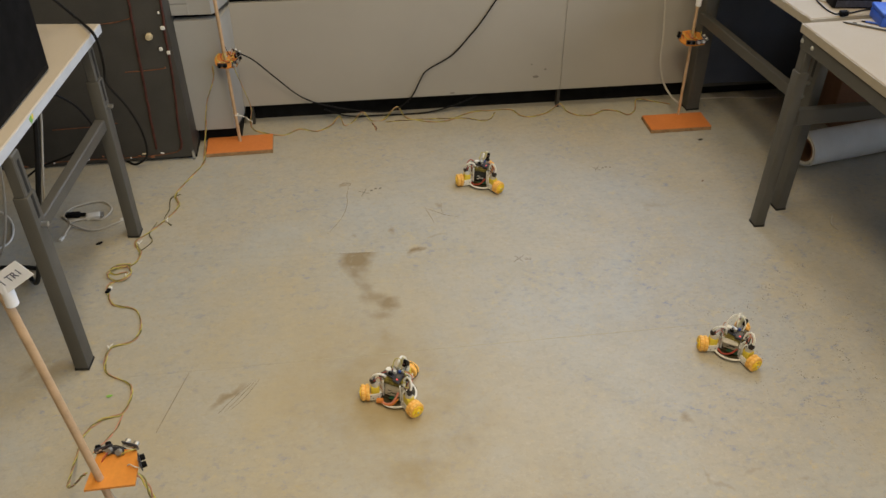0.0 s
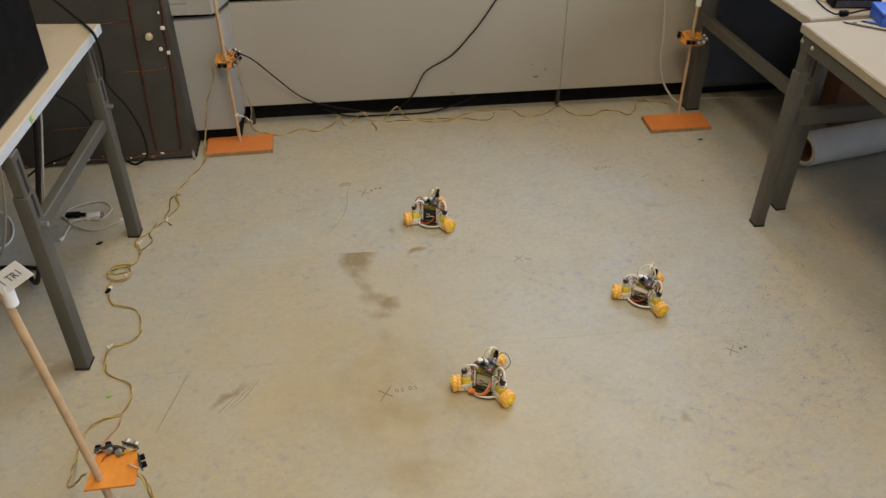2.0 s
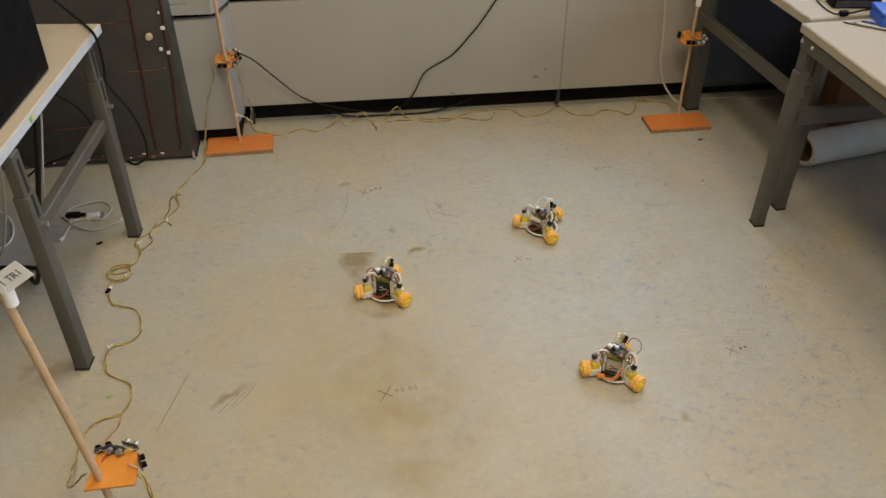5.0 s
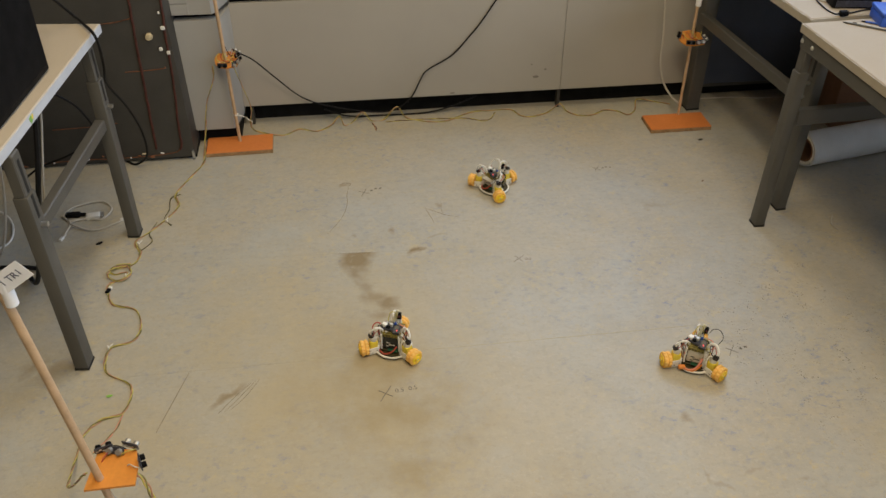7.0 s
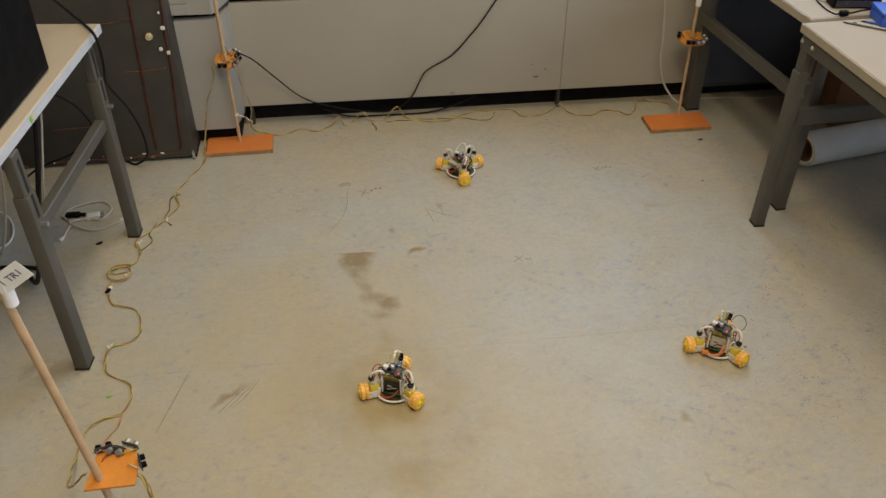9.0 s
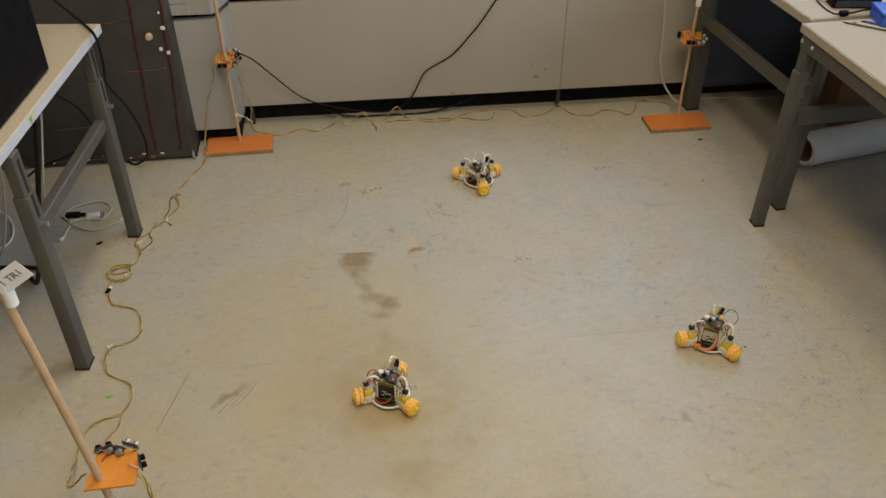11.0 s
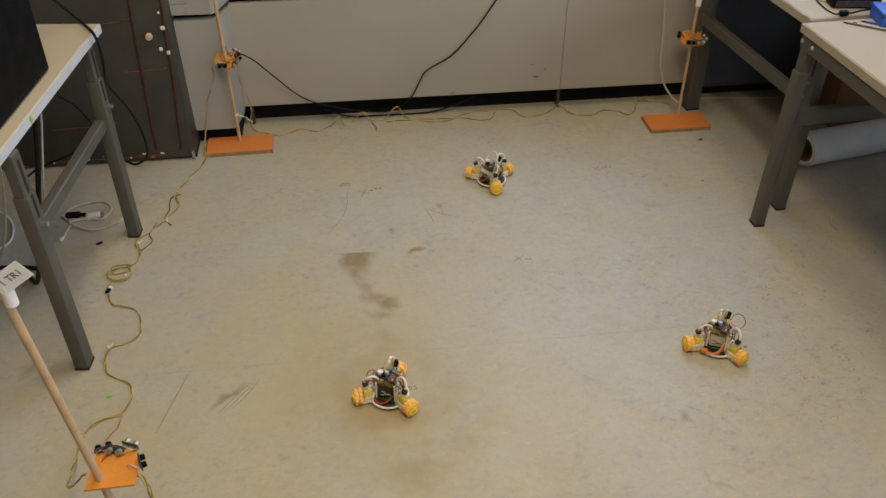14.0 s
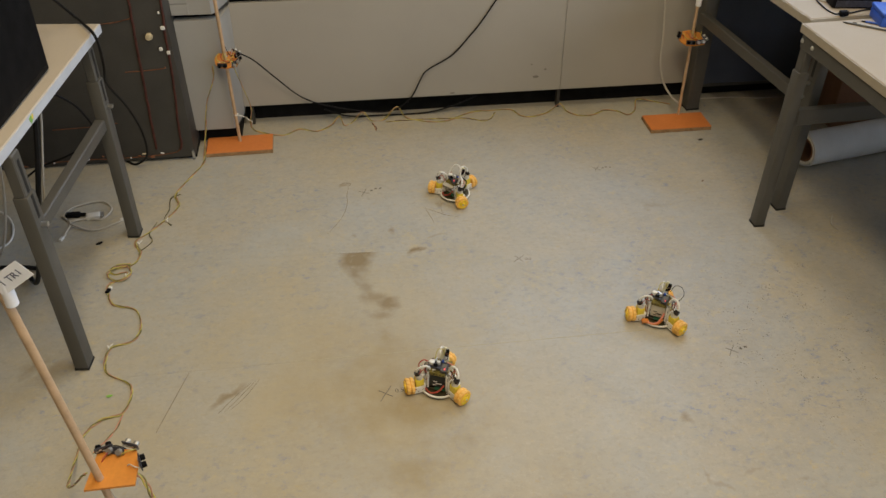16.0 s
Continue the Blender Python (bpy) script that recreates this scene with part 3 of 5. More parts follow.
sl = stand((-0.898, 0.946, 0), (-0.899, 0.936, 0.368), (-0.909, 0.926, 0.676), -2, "wooden dowel stand with a lit sensor plate on an orange base", [(0.86 * x, 0.86 * y) for x, y in RING],
           ((0.043, 0.0, -70, 10), (0.03, -0.03, -130, 0), (-0.017, -0.038, 175, 10), (0.038, 0.026, -40, 5)), r=0.0068, lit=True, tilt=22, back=-0.021)
sr = stand((0.912, 0.845, 0), (0.903, 0.838, 0.36), (0.899, 0.826, 0.66), -3, "slim dowel stand with sensor plate and paper band, orange base", RING,
           ((-0.05, 0.01, 60, 30), (0.05, -0.02, -80, 40), (-0.02, -0.045, 170, 30), (0.02, -0.045, 190, 30)), r=0.0058, tilt=14, shift=-0.026)
sn = stand((-1.09, -0.954, 0), (-1.112, -0.969, 0.347), (-1.148, -0.989, 0.86), -4, "dowel stand with sensor plate and a paper flag",
           [(-0.028, -0.022), (0.068, -0.025), (0.071, 0.04), (0.062, 0.063), (-0.004, 0.078), (-0.014, 0.07)],
           ((0.0, 0.07, 15, 8), (0.052, 0.07, -28, 8), (0.076, 0.022, -75, 5), (0.022, 0.058, 160, 30)), r=0.0078, loops=False)


def flag():
    ax = (sn.matrix_basis.inverted() @ Vector((-1.138, -0.9885, 0.846)))
    f = thing("paper_flag", sn.matrix_basis @ Matrix.Translation(ax), "white paper flag with handwriting, wrapped round the dowel", "flag")
    tilt = pose(0, 0, 0, 0, -33, 4)
    sheet = part("paper", box(B(), 0.064, 0.0008, 0.036, tilt @ pose(0.029, -0.0095, 0.0)), M_PAPER, f)
    part("paper_wrap", cyl(B(), 0.0105, 0.05, pose(0, 0, -0.028), 16), M_PAPER, f)
    cu = bpy.data.curves.new("handwriting", "FONT")
    cu.body, cu.size, cu.extrude, cu.align_x, cu.align_y = "1 TR1", 0.017, 0.0002, "CENTER", "CENTER"
    ob = new("handwriting", cu)
    me = bpy.data.meshes.new_from_object(ob)
    bpy.data.objects.remove(ob)
    me.materials.append(M_INK)
    w = new("handwriting", me)
    w.parent, w.matrix_basis = sheet, tilt @ pose(0.031, -0.0103, 0.018, 90, 0, 0)


flag()
band = thing("paper_band", pose(0.904, 0.83, 0.495), "white paper band round the dowel", "label")
part("paper", cyl(B(), 0.0112, 0.03, None, 16), M_PAPER, band)


# ---------------------------------------------------------------- robots
def motor_unit(ob, a):
    """A yellow gear motor that stands upright beside its wheel, between two white cheeks of the chassis."""
    r = pose(0, 0, 0, 0, 0, a)
    mo = part("motor", box(B(), 0.025, 0.024, 0.036, r @ pose(0.061, 0, 0.0155), 0.004, 2), M_GEAR, ob, "translucent yellow gearbox")
    part("gear_window", box(B(), 0.026, 0.012, 0.012, r @ pose(0.061, 0, 0.033), 0.001), M_HUB, mo, "yellow gear window")
    up = r @ pose(0.059, 0, 0.048, 0, 19, 0)
    part("motor_can", lathe(B(), [(0.0108, 0), (0.0108, 0.011), (0.0096, 0.0125), (0.0096, 0.018)], 18, up), M_SILVER_PALE, mo, "pale metal motor can")
    part("end_cap", lathe(B(), [(0.0086, 0), (0.0088, 0.009), (0.0072, 0.0105), (0.005, 0.0095), (0.0045, 0.005)], 16, up @ pose(0, 0, 0.0175)), M_CAP, mo, "dark brown motor cap")
    for s in (-1, 1):
        ck = part("cheek", box(B(), 0.034, 0.0028, 0.024, r @ pose(0.0625, s * 0.0140, 0.006, 0, 6, 0), 0.001), M_WHITE, mo, "white perforated bracket")
        for hx, hz in ((0.053, 0.019), (0.067, 0.013), (0.074, 0.022)):
            part("hole", cyl(B(), 0.0017, 0.0032, r @ pose(hx, s * 0.0140 + 0.0016, hz, 90, 0, 0), 8), M_CAP, ck, "dark screw hole")
    for s, mt in ((0.007, M_CABLE_R), (-0.007, M_CABLE_K)):
        pts = [(0.063, s, 0.072), (0.05, s * 1.6, 0.088 + 0.3 * s), (0.038, s * 1.5, 0.07), (0.04, s, 0.045), (0.03, s * 0.5, 0.026)]
        part("thin_wire", tube(B(), [r @ Vector(q) for q in pts], 0.0011, 6, 5), mt, mo)
    pts = [(0.068, 0.002, 0.078), (0.066, 0.006, 0.091), (0.054, 0.010, 0.102), (0.039, 0.010, 0.099), (0.031, 0.006, 0.084), (0.030, 0.0, 0.062), (0.035, -0.004, 0.03)]
    part("motor_lead", tube(B(), [r @ Vector(q) for q in pts], 0.0033, 6, 8), M_WHITE, ob, "thick white motor lead")


def wheel_unit(ob):
    """A small omnidirectional wheel with two staggered rows of rollers; its axle is its local x."""
    side = pose(0, 0, 0, 0, 90, 0)
    bm = B()
    lathe(bm, [(0.013, -0.0125), (0.0200, -0.0125), (0.0228, -0.0105), (0.0230, -0.0025), (0.0216, -0.0012), (0.0216, 0.0012), (0.0230, 0.0025), (0.0228, 0.0105), (0.0200, 0.0125), (0.013, 0.0125)], 30, side)
    w = part("wheel", bm, M_TYRE, ob, "orange-yellow plastic wheel")
    for row, off in ((-0.0066, 0), (0.0066, 15)):
        ro = B()
        for k in range(12):
            m = pose(0, 0, 0, off + 30 * k) @ pose(row, 0, 0.0196)
            box(ro, 0.0096, 0.0086, 0.0046, m, 0.0018, 2)
        tagged(part("tread", ro, M_TREAD, w, "tread of small orange rollers"), kind="stuff")
    part("hub", lathe(B(), [(0.0172, 0), (0.0172, 0.0022), (0.0135, 0.0018), (0.0125, 0.0008), (0.0085, 0.0012), (0.0075, 0.0042), (0.004, 0.005)], 24, pose(0.0125, 0, 0) @ side), M_HUB, w, "yellow hub")
    part("axle_screw", cyl(B(), 0.0026, 0.002, pose(0.0172, 0, 0) @ side, 8), M_CHROME, w)
    for k in range(3):
        part("spoke", box(B(), 0.0022, 0.0045, 0.012, pose(0.0138, 0, 0, 120 * k) @ pose(0, 0, 0.004)), M_TYRE, w)
    return w


SIZE = 0.955        # of the parts as drawn here
M_CAP = mat("dark_brown_cap", (0.022, 0.013, 0.009), 0.5, vary=0.3, scale=120)
M_SILVER_PALE = mat("pale_metal", (0.70, 0.68, 0.62), 0.4, 0.25, vary=0.1, scale=80)
M_BASE = mat("dark_olive_board", (0.075, 0.06, 0.025), 0.5, vary=0.3, scale=80)
M_WOOD = mat("thin_plywood", (0.50, 0.33, 0.16), 0.6, vary=0.15, scale=60)
M_MAST = mat("cream_plastic", (0.78, 0.74, 0.52), 0.5, vary=0.08)
M_ORANGE = mat("orange_plug", (0.75, 0.25, 0.04), 0.45, vary=0.1)
M_PINK = mat("pink_wire", (0.80, 0.30, 0.20), 0.5, vary=0.1)


def robot(label, battery, wire, low, seed, turn):
    """A three-wheeled robot; low: how far its upper deck sits below the usual height; turn: the skew of its controller."""
    rnd = random.Random(seed)
    ob = thing("wheeled_robot", Matrix(), label, "robot", "omni-wheel robots")
    rim = B()
    lathe(rim, [(0.0525, 0.0), (0.0565, 0.0), (0.0575, 0.0025), (0.0565, 0.005), (0.0525, 0.005), (0.0515, 0.0025), (0.0525, 0.0)], 40, pose(0, 0, 0.009))
    part("chassis_ring", rim, M_WHITE, ob, "white plastic ring chassis")
    part("chassis_floor", cyl(B(), 0.0518, 0.003, pose(0, 0, 0.0095), 30), M_BASE, ob, "dark olive base board")
    for k in range(3):
        part("arm", box(B(), 0.036, 0.024, 0.006, pose(0, 0, 0, 0, 0, 120 * k) @ pose(0.068, 0, 0.0095), 0.002), M_WHITE, ob, "white plastic wheel arm")
        motor_unit(ob, 120 * k)
    # the stack of boards between the first two wheels; its front looks along 60 degrees
    f = pose(0, 0, 0, 0, 0, 60 - 90)
    d = -low
    part("lower_board", box(B(), 0.058, 0.06, 0.004, f @ pose(0, 0.002, 0.017), 0.0006), M_BASE, ob, "dark circuit board")
    part("green_strip", box(B(), 0.03, 0.012, 0.004, f @ pose(-0.008, 0.031, 0.0212), 0.0006), M_PCB_G, ob, "green circuit strip")
    bat = part("battery", box(B(), 0.045, 0.026, 0.040 - low * 0.9, f @ pose(0, 0.020, 0.0285, 9, 0, 3), 0.003, 2), battery, ob, "battery pack")
    for k, (lx, lz, lw) in enumerate(((0.006, 0.047, 0.012), (-0.005, 0.041, 0.018), (0.008, 0.036, 0.009))):
        part("battery_label", box(B(), lw, 0.0012, 0.0028, f @ pose(lx, 0.0332 - (lz - 0.0285) * 0.16, lz, 9, 0, 3)), M_SILVER_PALE if battery is M_BATT_K else M_BATT_K, bat, "worn print on the battery")
    part("battery_strap", box(B(), 0.007, 0.027, 0.0405 - low * 0.9, f @ pose(0.0165, 0.0202, 0.0287, 9, 0, 3), 0.002), M_WHITE if battery is M_BATT else M_CARBON, bat, "strap round the battery")
    part("upright", box(B(), 0.005, 0.026, 0.052 + d, f @ pose(-0.0395, 0.014, 0.016, 4, 5, 0), 0.001), M_WOOD, ob, "thin wooden upright")
    part("left_plate", box(B(), 0.003, 0.018, 0.056 + d, f @ pose(0.0285, 0.022, 0.02, 9, 4, 0), 0.001), M_SILVER_PALE, ob, "pale metal upright")
    part("bracket", box(B(), 0.006, 0.020, 0.060 + d, f @ pose(-0.0285, 0.024, 0.018, 10, -5, 0), 0.0008), M_SILVER_PALE, ob, "bent metal bracket")
    part("bracket_foot", box(B(), 0.014, 0.02, 0.003, f @ pose(-0.036, 0.03, 0.0165), 0.0008), M_SILVER, ob)
    for sx in (-0.027, 0.027):
        for sy in (-0.024, 0.03):
            part("standoff", cyl(B(), 0.0026, 0.056 + d, f @ pose(sx, sy, 0.022), 8), M_WHITE if sy > 0 else M_SILVER, ob, "thin standoff")
    deck = part("upper_deck", box(B(), 0.060, 0.054, 0.005, f @ pose(0, -0.003, 0.077 + d, 4), 0.001), M_PCB_O, ob, "olive upper board")
    part("terminal_block", box(B(), 0.046, 0.008, 0.011, f @ pose(0.001, 0.0255, 0.0685 + d, 12), 0.001), M_PCB_O, deck, "olive terminal block")
    for k in range(5):
        part("terminal_screw", cyl(B(), 0.0017, 0.0015, f @ pose(-0.017 + 0.009 * k, 0.0288, 0.0745 + d, -78), 8), M_CAP, deck, "dark terminal screw")
    for s in (-1, 1):
        part("side_bracket", box(B(), 0.003, 0.024, 0.03, f @ pose(s * 0.036, 0.024, 0.02, 0, s * 14, s * -24), 0.001), M_WHITE, ob, "white plastic side bracket")
    g = f @ pose(0, 0, 0, 0, 0, turn)
    board = part("controller", box(B(), 0.054, 0.036, 0.006, g @ pose(0.003, 0.004, 0.085 + d, 6), 0.001), M_PCB_K, ob, "dark controller board")
    part("capacitor", lathe(B(), [(0.0080, 0), (0.0080, 0.009), (0.0066, 0.0105)], 16, g @ pose(0.021, 0.008, 0.0905 + d)), M_WHITE, board, "white capacitor")
    part("capacitor", lathe(B(), [(0.0056, 0), (0.0056, 0.009), (0.0044, 0.0102)], 14, g @ pose(0.003, 0.002, 0.0905 + d)), M_SILVER_PALE, board, "small pale capacitor")
    mod = part("radio_module", box(B(), 0.020, 0.024, 0.011, g @ pose(-0.020, 0.013, 0.0875 + d, -22, 0, 10), 0.0012), M_PCB_K, board, "dark radio module")
    part("module_can", box(B(), 0.012, 0.011, 0.002, g @ pose(-0.020, 0.0105, 0.0985 + d, -22, 0, 10), 0.0005), M_STEEL, mod, "grey metal shield")
    part("led", box(B(), 0.0036, 0.0036, 0.003, g @ pose(-0.0235, 0.020, 0.0955 + d, -22, 0, 10)), M_LED_R, mod, "lit red indicator")
    part("plug", box(B(), 0.012, 0.009, 0.008, g @ pose(0.008, 0.014, 0.0905 + d, 0, 0, 8), 0.001), M_CARBON, board, "black plug")
    part("blue_jumper", box(B(), 0.006, 0.006, 0.009, g @ pose(-0.006, -0.008, 0.0905 + d), 0.001), M_BLUE, board, "small blue plug")
    part("chip", box(B(), 0.010, 0.008, 0.003, g @ pose(0.016, -0.007, 0.091 + d), 0.0006), M_SILVER, board)
    pins = B()
    for k in range(8):
        box(pins, 0.0015, 0.0015, 0.008, g @ pose(-0.018 + 0.0052 * k, -0.013, 0.09 + d))
    tagged(part("pin_header", pins, M_SILVER, board), kind="stuff")
    bits = B()
    for k in range(14):
        box(bits, 0.003 + 0.004 * rnd.random(), 0.003, 0.002 + 0.005 * rnd.random(), f @ pose(-0.022 + 0.045 * rnd.random(), -0.026 + 0.05 * rnd.random(), 0.0815 + d, 0, 0, 90 * rnd.random()))
    tagged(part("components", bits, M_SILVER_PALE, deck), kind="stuff")
    # upright loops of white lead at the sides of the battery
    for s, wide, high in ((-1, 0.0085, 0.021), (1, 0.006, 0.016)):
        pts = [(s * 0.043 + wide * math.cos(q), 0.027 + 0.006 * math.cos(q), 0.044 + high * math.sin(q)) for q in (math.radians(30 * k - 80) for k in range(12))]
        part("lead_loop", tube(B(), [f @ Vector(q) for q in pts], 0.0024, 3, 7), M_WHITE, ob, "loop of white lead")
    # receiver mast near the third wheel
    part("mast", box(B(), 0.009, 0.006, 0.040, f @ pose(0.004, -0.026, 0.087 + d, 10, -20, 12), 0.001), M_MAST, ob, "white receiver mast")
    rec = part("receiver", box(B(), 0.010, 0.009, 0.022, f @ pose(-0.013, -0.024, 0.101 + d, 10, -10, 12), 0.0015), M_CARBON, ob, "black receiver head")
    part("receiver_lens", cyl(B(), 0.003, 0.003, f @ pose(-0.015, -0.019, 0.115 + d, -80, 0, 12), 10), M_CONDUIT, rec)
    # loose wiring between the decks
    mats = (M_CABLE_W, M_CONDUIT, M_CABLE_GR, M_CABLE_W, M_CABLE_R, M_CABLE_K, M_CABLE_G, M_CABLE_Y, M_CABLE_K, M_PINK)
    for k, mt in enumerate(mats):
        s = -1 if k % 2 else 1
        pts = [(s * (0.012 + 0.012 * rnd.random()), 0.02 - 0.04 * rnd.random(), 0.022), (s * (0.034 + 0.008 * rnd.random()), 0.028 - 0.05 * rnd.random(), 0.036 + 0.016 * rnd.random()),
               (s * (0.036 + 0.008 * rnd.random()), 0.02 - 0.04 * rnd.random(), 0.07 + d + 0.02 * rnd.random()), (s * (0.01 + 0.014 * rnd.random()), 0.012 - 0.03 * rnd.random(), 0.094 + d)]
        part("wire", tube(B(), [f @ Vector(q) for q in pts], 0.0012 + 0.0007 * rnd.random(), 7, 5), mt, ob)
    for pts, r, mt in wire:
        part("wire", tube(B(), [f @ Vector((x, y, z + (d if z > 0.07 else 0))) for x, y, z in pts], r, 7, 6), mt, ob)
    if low:
        part("battery_cover", box(B(), 0.046, 0.036, 0.004, f @ pose(0.003, 0.026, 0.060, -12, 0, 4), 0.001), M_BATT, ob, "tan battery cover")
        part("side_rail", box(B(), 0.007, 0.05, 0.005, f @ pose(-0.026, 0.022, 0.060, -14, 0, 8), 0.001), M_SILVER, ob, "metal side rail")
    if battery is M_BATT and not low:
        part("battery_plug", box(B(), 0.020, 0.013, 0.012, f @ pose(0.029, 0.049, 0.010, 0, 0, 25), 0.002), M_ORANGE, ob, "orange battery plug")
    for s in (-1, 1):
        w = pose(0, 0, 0, 0, 0, 60 + 60 * s)
        part("motor_foot", box(B(), 0.014, 0.034, 0.02, w @ pose(0.05, s * 0.006, 0.012), 0.002), M_WHITE, ob, "white motor bracket")
    wheels = [wheel_unit(ob) for k in range(3)]
    for o in ob.children_recursive:
        o.data.transform(Matrix.Scale(SIZE, 4))
    return ob, wheels


RED_FRONT = ([(0.034, 0.034, 0.018), (0.014, 0.048, 0.018), (-0.008, 0.046, 0.028), (-0.022, 0.038, 0.046)], 0.0026, M_CABLE_R)
PINK_FRONT = ([(0.028, 0.047, 0.017), (0.010, 0.052, 0.015), (-0.008, 0.049, 0.022), (-0.018, 0.041, 0.04), (-0.022, 0.034, 0.054)], 0.0031, M_PINK)
ORANGE_FRONT = ([(0.024, 0.050, 0.014), (0.006, 0.054, 0.013), (-0.012, 0.050, 0.02), (-0.024, 0.040, 0.036)], 0.0026, M_ORANGE)
AERIAL = ([(-0.02, -0.02, 0.1), (-0.032, -0.018, 0.128), (-0.052, -0.012, 0.134), (-0.064, -0.006, 0.112), (-0.05, 0.0, 0.086), (-0.03, 0.004, 0.08)], 0.0009, M_CABLE_K)
RED_LOOP = ([(0.03, -0.004, 0.084), (0.046, 0.006, 0.1), (0.058, 0.014, 0.086), (0.052, 0.018, 0.064)], 0.0018, M_CABLE_R)
WHITE_ARC = ([(0.03, 0.012, 0.085), (0.031, -0.006, 0.112), (0.016, -0.018, 0.134), (-0.006, -0.016, 0.137), (-0.02, -0.008, 0.118), (-0.018, 0.0, 0.098)], 0.0021, M_WHITE)
YELLOW_ARC = ([(0.016, -0.008, 0.098), (0.012, -0.02, 0.122), (-0.002, -0.024, 0.124), (-0.008, -0.024, 0.104)], 0.0013, M_CABLE_Y)


robot_a, wheels_a = robot("three-wheeled robot with tan battery, yellow motors and orange wheels", M_BATT, [ORANGE_FRONT, PINK_FRONT, AERIAL, YELLOW_ARC], 0.0, 11, -18)
robot_b, wheels_b = robot("three-wheeled robot with flat tan battery cover and white arc", M_BATT, [RED_FRONT, WHITE_ARC], 0.012, 12, -14)
robot_c, wheels_c = robot("three-wheeled robot with black battery, yellow motors and orange wheels", M_BATT_K, [RED_FRONT, RED_LOOP, YELLOW_ARC], 0.0, 13, -9)


# ---------------------------------------------------------------- things on and under the tables
def pc_case():
    ob = thing("computer_case", LT @ pose(-0.128, -0.60, 0.7255), "black computer case standing on the cream tabletop", "computer")
    part("case", box(B(), 0.19, 0.55, 0.46, None, 0.004, 2), M_CARBON, ob, "matt black case")
    part("side_panel", box(B(), 0.004, 0.53, 0.43, pose(0.0955, 0, 0.016), 0.002), M_CARBON, ob, "black side panel")
    for y in (-0.22, 0.22):
        part("foot", box(B(), 0.12, 0.03, 0.006, pose(0, y, -0.0055)), M_SLOT, ob)


pc_case()
st = thing("tape_scrap", LT @ pose(0.003, -0.575, 0.698, 0, 0, 0), "green-yellow scrap of tape on the table edge", "tape")
part("strip", box(B(), 0.0012, 0.014, 0.016, pose(0, 0, 0, 20), 0.0003), M_GREEN, st)
part("strip", box(B(), 0.0012, 0.008, 0.012, pose(0.001, 0.004, 0.006, -30), 0.0003), M_GEAR, st)


def carpet_roll():
    ob = thing("floor_roll", pose(1.228, 0.405, 0.0665, 0, 0, 8), "grey rolled-up floor covering on a cardboard tube", "roll")
    side = pose(0, 0, 0, 0, 90, 0)
    bm = B()
    lathe(bm, [(0.058, 0.012), (0.0652, 0), (0.066, 0.004), (0.066, 0.8), (0.05, 0.8)], 36, side, False)
    part("roll", bm, M_ROLL, ob, "grey vinyl roll")
    part("rim", lathe(B(), [(0.047, 0.0005), (0.058, -0.002), (0.0595, 0.02), (0.047, 0.02)], 32, side, False), M_WHITE, ob, "pale cut edge")
    core = B()
    lathe(core, [(0.0465, 0.012), (0.0468, -0.001), (0.041, -0.001), (0.04, 0.4)], 28, side, False)
    part("core", core, M_CARD, ob, "brown cardboard core")
    # solid black plug that stands for the shade deep in the tube
    part("core_shade", cyl(B(), 0.0395, 0.3, pose(0.09, 0, 0) @ side, 24), M_KICK_SHADE, ob, "black plug for the shade inside the tube")


carpet_roll()
bx = thing("cardboard_box", pose(1.72, 0.80, 0, 0, 0, -6), "brown cardboard box under the table", "box")
part("box_body", box(B(), 0.42, 0.34, 0.33, None, 0.003), M_CARD, bx)
part("flap", box(B(), 0.42, 0.16, 0.004, pose(0, -0.085, 0.331, 6), 0.001), M_CARD, bx)
part("tape", box(B(), 0.05, 0.343, 0.002, pose(0, 0, 0.3375)), M_BEIGE, bx, "tan parcel tape")


